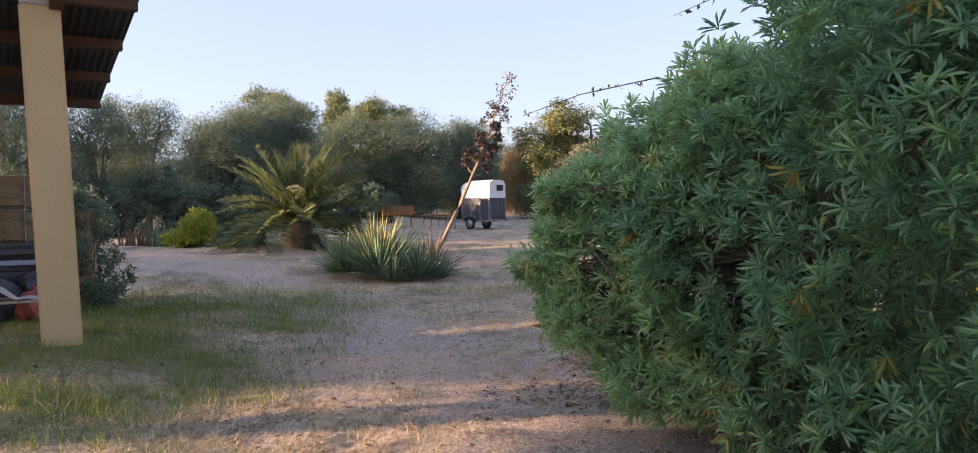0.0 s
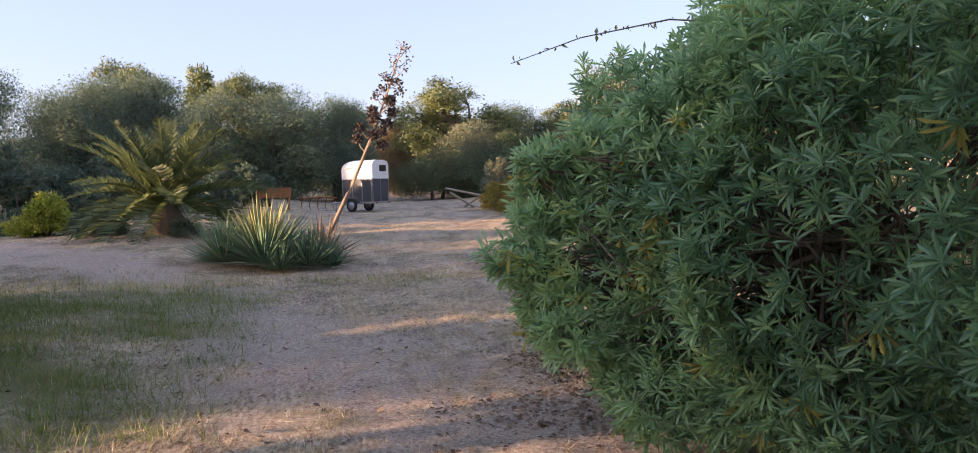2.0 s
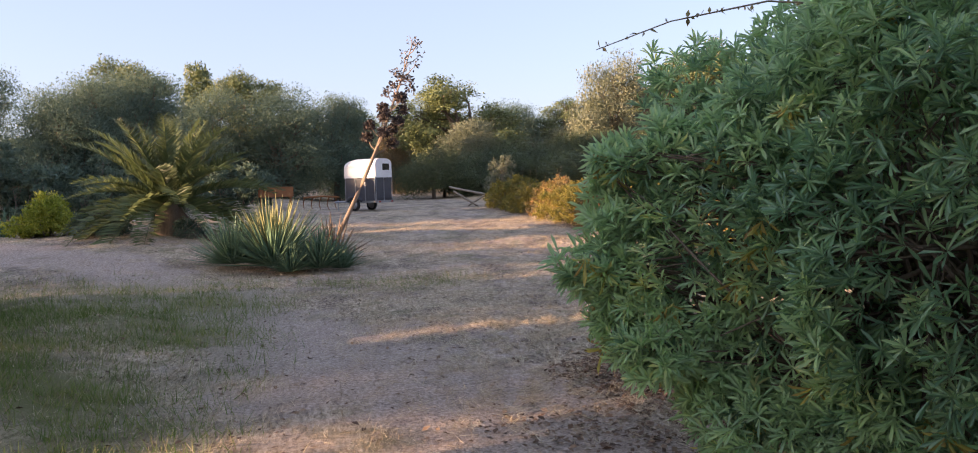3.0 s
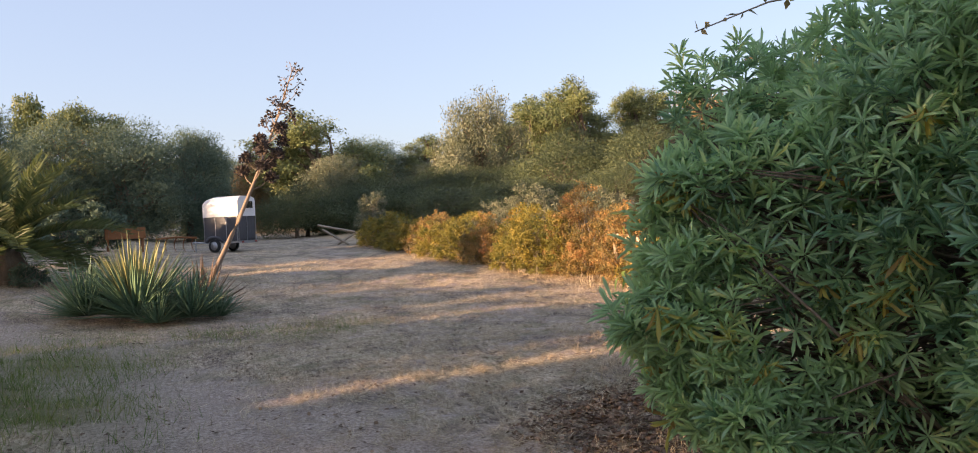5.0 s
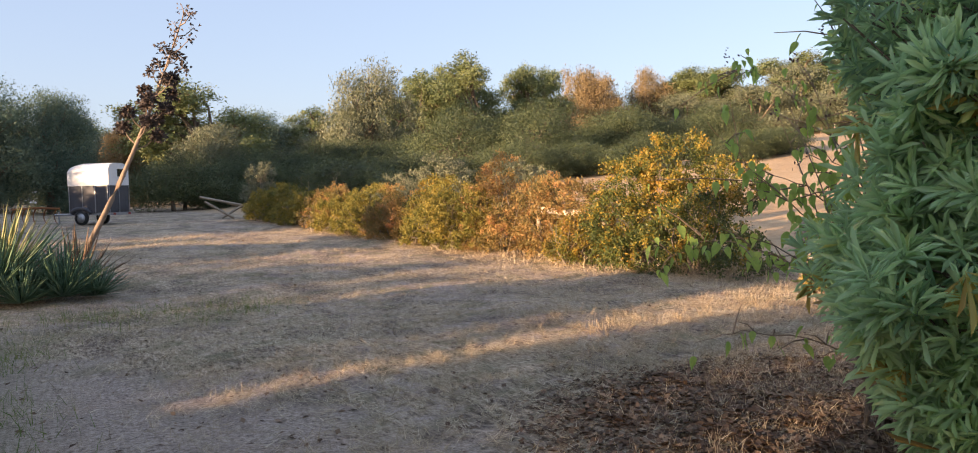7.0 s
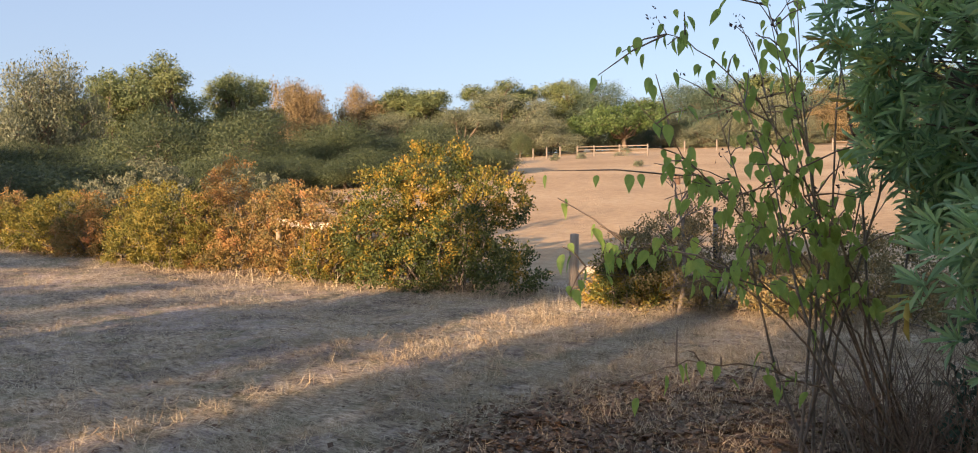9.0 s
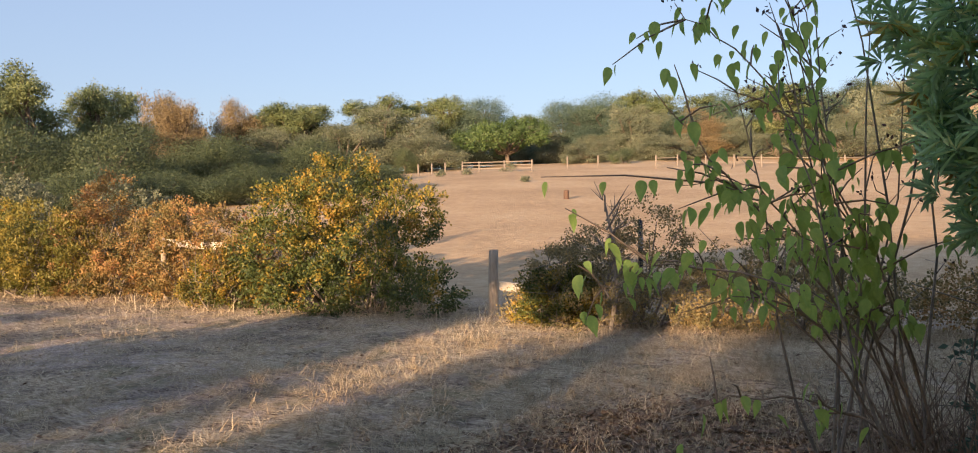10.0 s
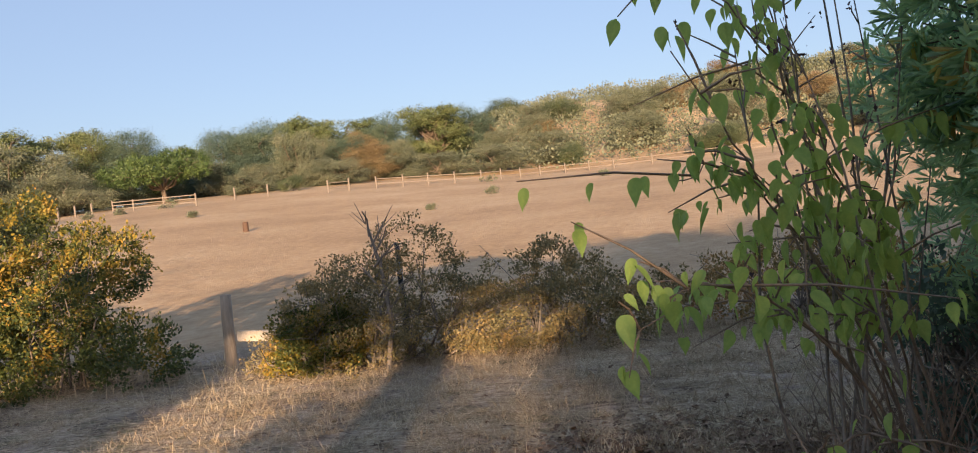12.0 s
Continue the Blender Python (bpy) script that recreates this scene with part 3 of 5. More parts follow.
FAR_TREES = (
    ("mass", -15.2, 35.0, 5.5, 1.4),
    ("mass", -14.2, 37.6, 5.6, 1.7),
    ("mass", -12.8, 42.4, 5.2, 1.9),
    ("mass", -17.7, 33.7, 5.7, 1.7),
    ("gum", -17.7, 75.2, 11.4, 3.5),
    ("gumtall", -14.4, 86.1, 12.6, 1.4),
    ("gum", -9.4, 83.8, 11.7, 3.1),
    ("mass", -9.8, 59.5, 7.0, 3.1),
    ("mass", -5.0, 60.1, 7.2, 3.3),
    ("mass", -1.4, 62.3, 7.0, 2.5),
    ("mass", -0.4, 65.8, 7.2, 2.3),
    ("gum", 10.0, 76.9, 10.2, 4.7),
    ("rbush", 5.2, 59.4, 3.9, 2.7),
    ("olive", 9.6, 70.8, 5.9, 3.0),
    ("spruce", 21.1, 98.0, 7.4, 1.6),
    ("olivebrown", 3.6, 80.6, 7.4, 1.7),
    ("olive", 19.1, 78.9, 5.1, 3.8),
    ("olivegrey", 22.5, 71.5, 9.7, 3.5),
    ("gum", 30.6, 79.0, 9.5, 2.5),
    ("gum", 35.1, 76.9, 11.4, 3.7),
    ("gum", 43.5, 79.1, 10.6, 3.0),
    ("mound", 24.2, 57.8, 5.2, 3.3),
    ("mound", 28.7, 55.3, 5.2, 3.3),
    ("olivebrown", 57.2, 86.8, 9.1, 3.8),
    ("mound", 38.7, 59.1, 4.6, 3.3),
    ("olivebrown", 60.7, 92.6, 10.7, 3.8),
    ("olivebrown", 69.0, 91.1, 9.8, 3.3),
    ("gum", 74.6, 85.9, 9.4, 5.0),
    ("gum", 84.4, 81.2, 9.7, 4.7),
    ("gumgreen", 94.7, 77.7, 10.3, 4.1),
    ("pine", 87.8, 62.7, 6.4, 7.6),
    ("rbush", 73.9, 68.8, 3.1, 1.8),
    ("olive", 72.7, 76.4, 5.9, 5.0),
    ("olive", 66.0, 80.3, 5.9, 3.8),
    ("gum", 109.0, 60.0, 8.5, 4.1),
    ("gum", 130.2, 60.9, 11.6, 4.8),
    ("gum", 142.1, 57.1, 10.2, 6.3),
    ("gum", 165.2, 48.4, 6, 6.5),
    ("olivebrown", 181.6, 43.4, 4, 5.7),
    ("olive", 86.6, 51.3, 2.6, 3.3),
    ("olive", 91.9, 43.4, 3.0, 3.8),
    ("olive", 95.8, 50.0, 3.3, 3.2),
    ("rbush", 82.7, 45.0, 1.8, 1.6),
    ("olive", 105.3, 40.8, 2.8, 4.2),
    ("olive", 102.0, 33.1, 2.9, 4.0),
    ("olive", 103.3, 26.0, 3.3, 4.4),
    ("olive", 111.1, 19.2, 4.0, 4.3),
    ("rbush", 104.3, 16.0, 3.3, 2.0),
    ("olive", 81.6, 76.3, 8.0, 5.6),
    ("olive", 78.4, 69.0, 4.2, 3.8),
    ("olive", 97.0, 69.0, 4.6, 3.6),
    ("olive", 99.5, 62.0, 4.4, 3.6),
    ("mass", 95.0, 74.5, 5.0, 3.2),
    ("olive", 98.0, 56.0, 3.6, 3.2),
)
for n, (kind, x, y, h, r) in enumerate(FAR_TREES):
    wide = 1.0 if kind in ("pine", "spruce", "gumtall", "rbush") else 1.3
    plant_tree(kind, x, y, h * (1.1 if x > 55 and kind != "pine" else 1.03), r * wide, 47 * n % 360)
# the woods behind, closing the view all round the yard and the field
wood_rng = np.random.default_rng(15)
for n in range(84):
    a = radians(-38 + 118 * n / 83 + wood_rng.uniform(-1, 1))
    far = wood_rng.uniform(88, 118) if a < 0.5 else wood_rng.uniform(104, 130)
    kind = ("mass", "olive", "gum", "olive", "mass", "olivebrown")[n % 6]
    h = {"mass": 7.0, "olive": 5.5, "gum": 9.0, "olivebrown": 6.5}[kind] * wood_rng.uniform(0.9, 1.35)
    plant_tree(kind, far * math.sin(a), 8 + far * math.cos(a), h, h * 0.62, 53 * n % 360)
# unseen trees added beyond the yard's other side, spaced to shade it in streaks
for x, y, h, r in ((-17, -3, 7, 3.2), (-17, 1.5, 7, 3.2), (-18, 8.7, 3.8, 1.0), (-18, 9.8, 3.7, 1.1), (-18, 10.7, 3.5, 0.6), (-18, 11.9, 3.2, 0.7), (-18, 13.0, 4.9, 0.75), (-18, 13.7, 4.8, 0.9), (-18, 14.7, 4.2, 0.8), (-18, 16.0, 3.1, 0.75),
                   (-18, 17.3, 3.6, 1.1), (-18, 18.9, 3.3, 1.1), (-18, 20.5, 3.2, 1.1), (-18, 22.2, 3.0, 1.2), (-18, 24.2, 2.9, 1.3), (-19, 26.5, 3.0, 1.5), (-19, 29.0, 2.9, 1.4),
                   (-46, 38, 9.5, 3.6), (-45, 44, 10.5, 4.0), (-47, 50, 10.5, 4.0), (-46, 56, 11, 4.2), (-47, 62.5, 11, 4.2)):
    plant_tree("mass", x, y, h, r * 1.15, 40 * y % 360)
# two more unseen trees, whose crowns shade the hedge and let low sun under
for y in (4.8, 6.5):
    plant_tree("gumtall", -18.5, y, 6.8, 2.0, 20 * y)
for x, y, h, r in ((-11.0, 47.0, 6.6, 3.2), (-12.5, 51.0, 7.0, 3.4), (-13.0, 44.5, 6.0, 3.0)):
    plant_tree("mass", x, y, h, r, 9 * y)
# the belt of shrubs between the yard and the woods
belt_rng = np.random.default_rng(25)
for n in range(20):
    u = n / 19
    x, y = 6 + 42 * u, 63 + 4 * math.sin(5 * u) + belt_rng.uniform(-2, 2)
    h = belt_rng.uniform(3.2, 4.6)
    plant_tree(("rbush", "mound", "rbush", "mound")[n % 4], x, y, h, h * 0.85, 71 * n % 360)


for n in range(15):
    u = n / 14
    x, y = 13 + 30 * u, 49 + 3 * math.sin(4 * u + 1) + belt_rng.uniform(-1.5, 1.5)
    h = belt_rng.uniform(2.3, 3.2) * (1 - 0.35 * u)
    plant_tree(("rbush", "mound")[n % 2], x, y, h, h * 1.25, 67 * n % 360)


def hill_scrub():
    rng = np.random.default_rng(35)
    n = 1700
    x, y, s = 104 + 135 * rng.random(n), rng.uniform(-95, 66, n), rng.uniform(1.0, 2.6, n)
    L = np.stack([x, y, height(x, y) + 0.3 * s, s * 1.2, s * 1.2, s], -1)
    p, out = on_lumps(L, 230000, rng, 0.3, 0.7)
    v, f = scatter(*OVAL, p, out + 0.9 * rng.normal(size=p.shape), 0.42 * rng.uniform(0.6, 1.3, len(p)), rng=rng)
    tagged(piece("hill_scrub", v, f, M_OLIVE), "grey-green scrub covering the far hillside", "scrub", kind="stuff")


hill_scrub()
# shrubs over the hillside
hill_rng = np.random.default_rng(5)
for n in range(110):
    x, y = 100 + 115 * hill_rng.random() ** 1.3, hill_rng.uniform(-75, 62)
    s = hill_rng.uniform(2.2, 5.4)
    plant_tree(("olive", "olive", "rbush", "olivebrown", "olivegrey")[n % 5], x, y, s * 1.05, s, 77 * n % 360)

# ---- the hedge of whorled glossy leaves beside the path ----
HEDGE = ((2.55, 5.7, 1.2, 1.15, 1.3, 1.75), (2.0, 7.2, 1.4, 1.1, 1.2, 1.45), (1.42, 8.3, 1.25, 0.95, 0.9, 0.8), (1.75, 8.05, 1.95, 0.75, 0.8, 0.8),
         (2.2, 9.1, 1.8, 0.62, 0.75, 0.9), (2.75, 9.55, 1.95, 0.4, 0.4, 0.6), (3.7, 7.4, 1.5, 1.6, 2.2, 1.75), (2.0, 6.0, 2.2, 0.8, 0.9, 0.75), (0.98, 8.3, 1.5, 0.58, 0.45, 0.4),
         (2.0, 7.6, 0.6, 0.85, 0.9, 0.6), (1.75, 8.4, 0.6, 0.7, 0.6, 0.42), (0.5, 8.3, 1.2, 0.3, 0.22, 0.13), (0.72, 8.2, 0.85, 0.3, 0.28, 0.2), (0.62, 8.25, 1.78, 0.32, 0.22, 0.15), (1.2, 8.95, 2.05, 0.38, 0.32, 0.4), (1.4, 8.05, 0.58, 0.55, 0.6, 0.38),
         (2.3, 9.52, 2.15, 0.42, 0.42, 0.6), (2.45, 9.3, 1.5, 0.45, 0.4, 0.45))


def whorls(places, axes, count, length, rng):
    """Rosettes of narrow leaves round each shoot's tip."""
    n = len(places)
    k = np.tile(np.arange(count), n)
    idx = np.repeat(np.arange(n), count)
    ax = unit(axes)[idx]
    side = unit(np.cross(ax, rng.normal(size=(n, 3))[idx]))
    other = np.cross(ax, side)
    turn = k * 2.399 + rng.normal(size=len(k)) * 0.3
    open_ = np.radians(rng.uniform(15, 88, len(k)))
    way = np.cos(open_)[:, None] * ax + np.sin(open_)[:, None] * (np.cos(turn)[:, None] * side + np.sin(turn)[:, None] * other)
    way[:, 2] -= 0.12
    start = places[idx] - ax * (0.03 * rng.random(len(k)))[:, None]
    return scatter(*SPATULA, start, way, length * rng.uniform(0.6, 1.15, len(k)), ax, rng)


def near_hedge():
    rng = np.random.default_rng(21)
    ob = thing("hedge", 2.2, 7.4, 0, "dense evergreen hedge with whorled glossy green leaves", "hedge")
    off = np.array([2.2, 7.4, 0])
    p, out = on_lumps(HEDGE, 17500, rng, 0.24, 0.86, 0.1)
    # boughs stand out from hollows between them, and the far end is thin
    bough = np.sin(4.1 * p[:, 0] + 2.3 * p[:, 2]) * np.sin(3.7 * p[:, 1] - 1.9 * p[:, 2] + 1) + 0.6 * np.sin(7.3 * p[:, 2] + 3.1 * p[:, 1]) * np.sin(6.1 * p[:, 0] + 5 * p[:, 1])
    p -= out * (np.clip(0.10 - 0.2 * bough, -0.06, 0.30) * np.where(p[:, 1] < 7.2, 2.3, 1.0))[:, None]
    keep = (rng.random(len(p)) < np.where(p[:, 1] > 8.75, 0.5, 1.0)) & (rng.random(len(p)) < np.clip(1.0 + 0.7 * bough, 0.22, 1) * np.where(p[:, 1] < 7.2, 0.72, 1.0))
    p, out = p[keep], out[keep]
    axes = 0.8 * out + np.array([0, 0, 0.75]) + 0.4 * rng.normal(size=p.shape)
    # the far end is paler, partly by age, partly by light in the colour
    old = p[:, 1] + 0.5 * np.sin(3 * p[:, 2]) + 0.4 * rng.normal(size=len(p)) > 7.3
    v, f = whorls(p[~old], axes[~old], 16, 0.1, rng)
    piece("foliage", v - off, f, M_PITTO, ob)
    v, f = whorls(p[old], axes[old], 15, 0.105, rng)
    piece("foliage", v - off, f, M_PITTO_OLD_LIT, ob, "older olive-green leaves, coloured paler as if better lit")
    pick = rng.random(len(p)) < np.where(old, 0.035, 0.008)
    v, f = whorls(p[pick] + 0.03 * out[pick], 0.5 * out[pick] + np.array([0, 0, -0.9]), 9, 0.13, rng)
    tagged(piece("yellow_leaves", v - off, f, M_PITTO_DRY, ob, "drooping yellowed leaves"), kind="stuff")
    p, out = on_lumps([(*l[:3], *(0.8 * np.array(l[3:]))) for l in HEDGE], 3200, rng, 0.35, 0.7, 0.25)
    v, f = whorls(p, out + 0.5 * rng.normal(size=p.shape), 10, 0.11, rng)
    piece("inner_foliage", v - off, f, M_PITTO, ob)
    lots = []
    for k, l in enumerate(HEDGE):
        c, r = np.array(l[:3]), np.array(l[3:])
        for _ in range(7):
            root = np.array([c[0] + rng.normal() * 0.25, c[1] + rng.normal() * 0.3, 0.0])
            if k not in (0, 1, 6):
                root = np.array([2.2 + rng.normal() * 0.2, 7.7 + rng.normal() * 0.3, rng.uniform(0.7, 1.3)])
            d = unit(rng.normal(size=3) + np.array([0, 0, 0.4]))
            tip = c + d * r * 0.62
            mid = (root + tip) / 2 + 0.2 * rng.normal(size=3)
            lots.append(tube([root, (root + mid) / 2 + 0.05 * rng.normal(size=3), mid, (mid + tip) / 2 + 0.05 * rng.normal(size=3), tip], [0.015, 0.012, 0.010, 0.007, 0.003], 5))
            for _ in range(4):
                t2 = c + unit(d + 0.7 * rng.normal(size=3)) * r * 0.68
                lots.append(tube([mid, (mid + t2) / 2 + 0.06 * rng.normal(size=3), t2], [0.007, 0.005, 0.003], 4))
    v, f = joined(lots)
    tagged(piece("branch_tangle", v - off, f, M_BARK, ob, "grey-brown branches", True), kind="stuff")


near_hedge()

# ---- the yellowing bushes along the old fence ----


def bush(x, y, lumps, leaves, leaf, mat, label, shape=OVAL, twigs=26, seed=1, name="bush", group="bushes along the fence", low=None):
    rng = np.random.default_rng(seed)
    z = top(x, y)
    ob = thing(name, x, y, z, label, "bush", group)
    p, out = on_lumps(lumps, leaves // 34, rng, 0.42, 0.72, 0.06)
    p, out = sprays(p, out, 34, 0.03 + 0.4 * leaf, rng)
    p[:, 2] = np.abs(p[:, 2]) + 0.01
    way, size = out + 0.9 * rng.normal(size=p.shape) + np.array([0, 0, 0.3]), leaf * rng.uniform(0.6, 1.3, len(p))
    if low is not None:
        # leaves low on the bush, up to a wavy edge, take the darker green
        high = max(l[2] + l[5] for l in lumps)
        green = p[:, 2] / high + 0.35 * waves(p[:, 0], p[:, 1] + p[:, 2], 0.9, seed) + 0.12 * rng.normal(size=len(p)) < 0.36
        v, f = scatter(*shape, p[green], way[green], size[green], rng=rng)
        piece("lower_foliage", v, f, low, ob, "dark green lower leaves")
        p, way, size = p[~green], way[~green], size[~green]
    v, f = scatter(*shape, p, way, size, rng=rng)
    piece("foliage", v, f, mat, ob)
    lots = []
    for _ in range(twigs):
        l = np.array(lumps[rng.integers(len(lumps))], float)
        tip = l[:3] + unit(rng.normal(size=3) + np.array([0, 0, 0.5])) * l[3:] * rng.uniform(0.8, 1.08)
        root = np.array([l[0] * 0.5 + rng.normal() * 0.15, l[1] * 0.5 + rng.normal() * 0.15, -0.05])
        mid = (root + tip) / 2 + 0.12 * rng.normal(size=3)
        lots.append(tube([root, mid, tip], [0.022, 0.013, 0.004], 4))
        for _ in range(3):
            lots.append(tube([mid, (mid + tip) / 2 + 0.15 * rng.normal(size=3), tip + 0.25 * rng.normal(size=3)], [0.009, 0.006, 0.003], 3))
    v, f = joined([(a, b) for a, b in lots])
    tagged(piece("twig_tangle", v, f, M_TWIG, ob), kind="stuff")
    return ob


def lumps_in(rx, ry, h, n, seed, low=0.12):
    rng = np.random.default_rng(seed)
    out = []
    for _ in range(n):
        a, k = rng.uniform(0, 6.28), rng.uniform(0, 1) ** 0.5
        s = rng.uniform(0.26, 0.42) * min(rx, ry, h)
        z = low + (h - s * 0.8 - low) * (1 - 0.6 * k * k) * (rng.uniform(0.3, 1) if len(out) % 3 else 0.08)
        out.append((k * (rx - s * 0.6) * math.cos(a), k * (ry - s * 0.6) * math.sin(a), z, s * 1.15, s * 1.15, s))
    return out


# x, y, half widths across and along the fence, height, leaves, leaf length, material, words
BUSHES = (
    (8.5, 18.35, 1.35, 2.05, 2.55, 68000, 0.049, M_YELLOW, "large bush turning from green to golden yellow"),
    (8.3, 21.3, 1.1, 1.7, 2.0, 44200, 0.046, M_RUSSET, "tangled bush with orange and russet leaves"),
    (7.75, 20.5, 0.6, 0.8, 0.9, 20400, 0.042, M_YELLOW, "low yellow bush under the fence rail"),
    (8.0, 23.8, 1.1, 1.7, 2.05, 44200, 0.046, M_RUSSET, "orange-brown bush leaning over the fence"),
    (7.2, 25.2, 1.1, 1.6, 1.6, 40800, 0.046, M_YGREEN, "rounded yellow-green bush on dry grass"),
    (7.1, 28.3, 1.0, 1.7, 1.5, 30600, 0.049, M_RUSSET, "low russet bush beside the fence"),
    (6.8, 32.0, 1.0, 1.9, 1.35, 25500, 0.053, M_YGREEN, "low yellow-green bush along the fence"),
    (6.6, 36.2, 1.0, 1.9, 1.3, 22100, 0.061, M_YGREEN, "straggling yellow-green bush by the fence"),
    (6.4, 40.4, 1.0, 1.9, 1.4, 18700, 0.068, M_YGREEN, "yellow-green bush at the fence's end"),
    (8.6, 29.0, 1.2, 1.5, 2.5, 27200, 0.061, M_GREYGREEN, "feathery grey-green broom bush"),
    (6.9, 43.8, 0.9, 1.2, 2.2, 13600, 0.068, M_GREYGREEN, "grey-green broom bush by scrap timber"),
    (7.5, 26.9, 0.9, 1.2, 1.75, 24000, 0.049, M_YELLOW, "golden bush closing the row along the fence"),
    (7.0, 30.2, 0.9, 1.3, 1.55, 20000, 0.053, M_YGREEN, "yellow-green bush with dry russet tips"),
    (6.9, 34.1, 0.9, 1.4, 1.5, 18000, 0.058, M_RUSSET, "low russet bush among yellow ones"),
    (6.7, 38.3, 0.9, 1.4, 1.45, 15000, 0.064, M_YGREEN, "low yellow-green bush on dry grass"),
    (9.3, 25.5, 1.2, 1.9, 2.2, 26000, 0.055, M_GREYGREEN, "grey-green broom bush behind the fence"),
    (9.2, 33.0, 1.3, 2.2, 2.1, 22000, 0.06, M_GREYGREEN, "straggling grey-green broom behind the fence"),
    (8.4, 13.75, 0.9, 1.5, 1.65, 34000, 0.034, M_BRAMBLE, "sparse twiggy bush with dull leaves"),
    (7.9, 14.35, 0.4, 0.6, 0.95, 15300, 0.038, M_YELLOW, "low golden bush at the fence post"),
    (8.75, 11.6, 0.95, 1.5, 1.15, 34000, 0.038, M_BRAMBLE, "dull green bramble thicket in shade"),
    (9.0, 8.9, 0.95, 1.6, 1.1, 27200, 0.038, M_RUSSET, "brown bramble thicket in shade"),
    (9.0, 5.9, 0.95, 1.6, 1.15, 20400, 0.038, M_BRAMBLE, "dull bramble thicket in shade"),
)
for n, (x, y, rx, ry, h, leaves, leaf, mat, words) in enumerate(BUSHES):
    bush(x, y, lumps_in(rx, ry, h * (1.12 if y > 17 else 1.0), 34, 40 + n), leaves, leaf, mat, words, seed=60 + n, low=M_BUSHGREEN if mat is M_YELLOW and h > 1.5 else None)

# ---- the porch and what stands under it ----
PILLAR = (-4.84, 11.7)


def porch():
    z0 = top(*PILLAR)
    ob = thing("porch", -6.3, 16.0, 0, "porch with dark corrugated roof on an ochre plastered pillar", "porch", turn=0)
    # local frame of the roof: a runs up the slope, b along the eave
    a, b = Vector((0.51, -0.86, 0.166)).normalized(), Vector((-0.86, -0.51, 0))
    n = b.cross(a).normalized()
    m = Matrix((a, b, n)).transposed().to_4x4()
    m.translation = (0, 0, 3.55)
    u, v = np.linspace(0, 5.0, 12), np.linspace(-0.0, 8.5, 341)
    U, V = np.meshgrid(u, v, indexing="ij")
    W = 0.022 * np.sin(V * 2 * np.pi / 0.1) + 0.01 * np.sin(U * 1.3 + V)
    pts = np.stack([U, V, W], -1).reshape(-1, 3)
    nu, nv = len(u), len(v)
    i, j = np.meshgrid(np.arange(nu - 1), np.arange(nv - 1), indexing="ij")
    f = np.stack([i * nv + j, i * nv + j + 1, (i + 1) * nv + j + 1, (i + 1) * nv + j], -1).reshape(-1, 4)
    both = np.concatenate([pts, pts + [0, 0, 0.006]])
    r = piece("roof_sheet", both, np.concatenate([f, f[:, ::-1] + len(pts)]), M_ROOFMETAL, ob, "dark weathered corrugated sheet", True)
    r.matrix_local = m
    for k in range(4):
        bm = bmesh.new()
        box(bm, 0.15 + 1.4 * k, 0.25 + 1.4 * k, 0.03, 8.4, -0.17, -0.035, 0.006, m)
        part("purlin", bm, M_ROOFWOOD, ob)
    for y in (0.85, 4.4, 8.0):
        bm = bmesh.new()
        box(bm, -0.05, 4.95, y, y + 0.14, -0.36, -0.172, 0.008, m)
        part("rafter", bm, M_ROOFWOOD, ob)
    bm = bmesh.new()
    w = 0.208
    lean = Matrix.Shear("XY", 4, (-0.030, -0.016))
    box(bm, -w, w, -w, w, z0 - 0.2, 4.0, 0.015, lean @ Matrix.Translation((PILLAR[0] + 6.3, PILLAR[1] - 16.0, 0)) @ Matrix.Rotation(radians(28), 4, "Z"))
    part("pillar", bm, M_PLASTER, ob, "ochre plastered square pillar")
    bm = bmesh.new()
    box(bm, -w + 0.01, w - 0.01, -w + 0.01, w - 0.01, 4.004, 4.06, 0.01, lean @ Matrix.Translation((PILLAR[0] + 6.3, PILLAR[1] - 16.0, 0)) @ Matrix.Rotation(radians(28), 4, "Z"))
    part("capstone", bm, M_STONE, ob)


porch()


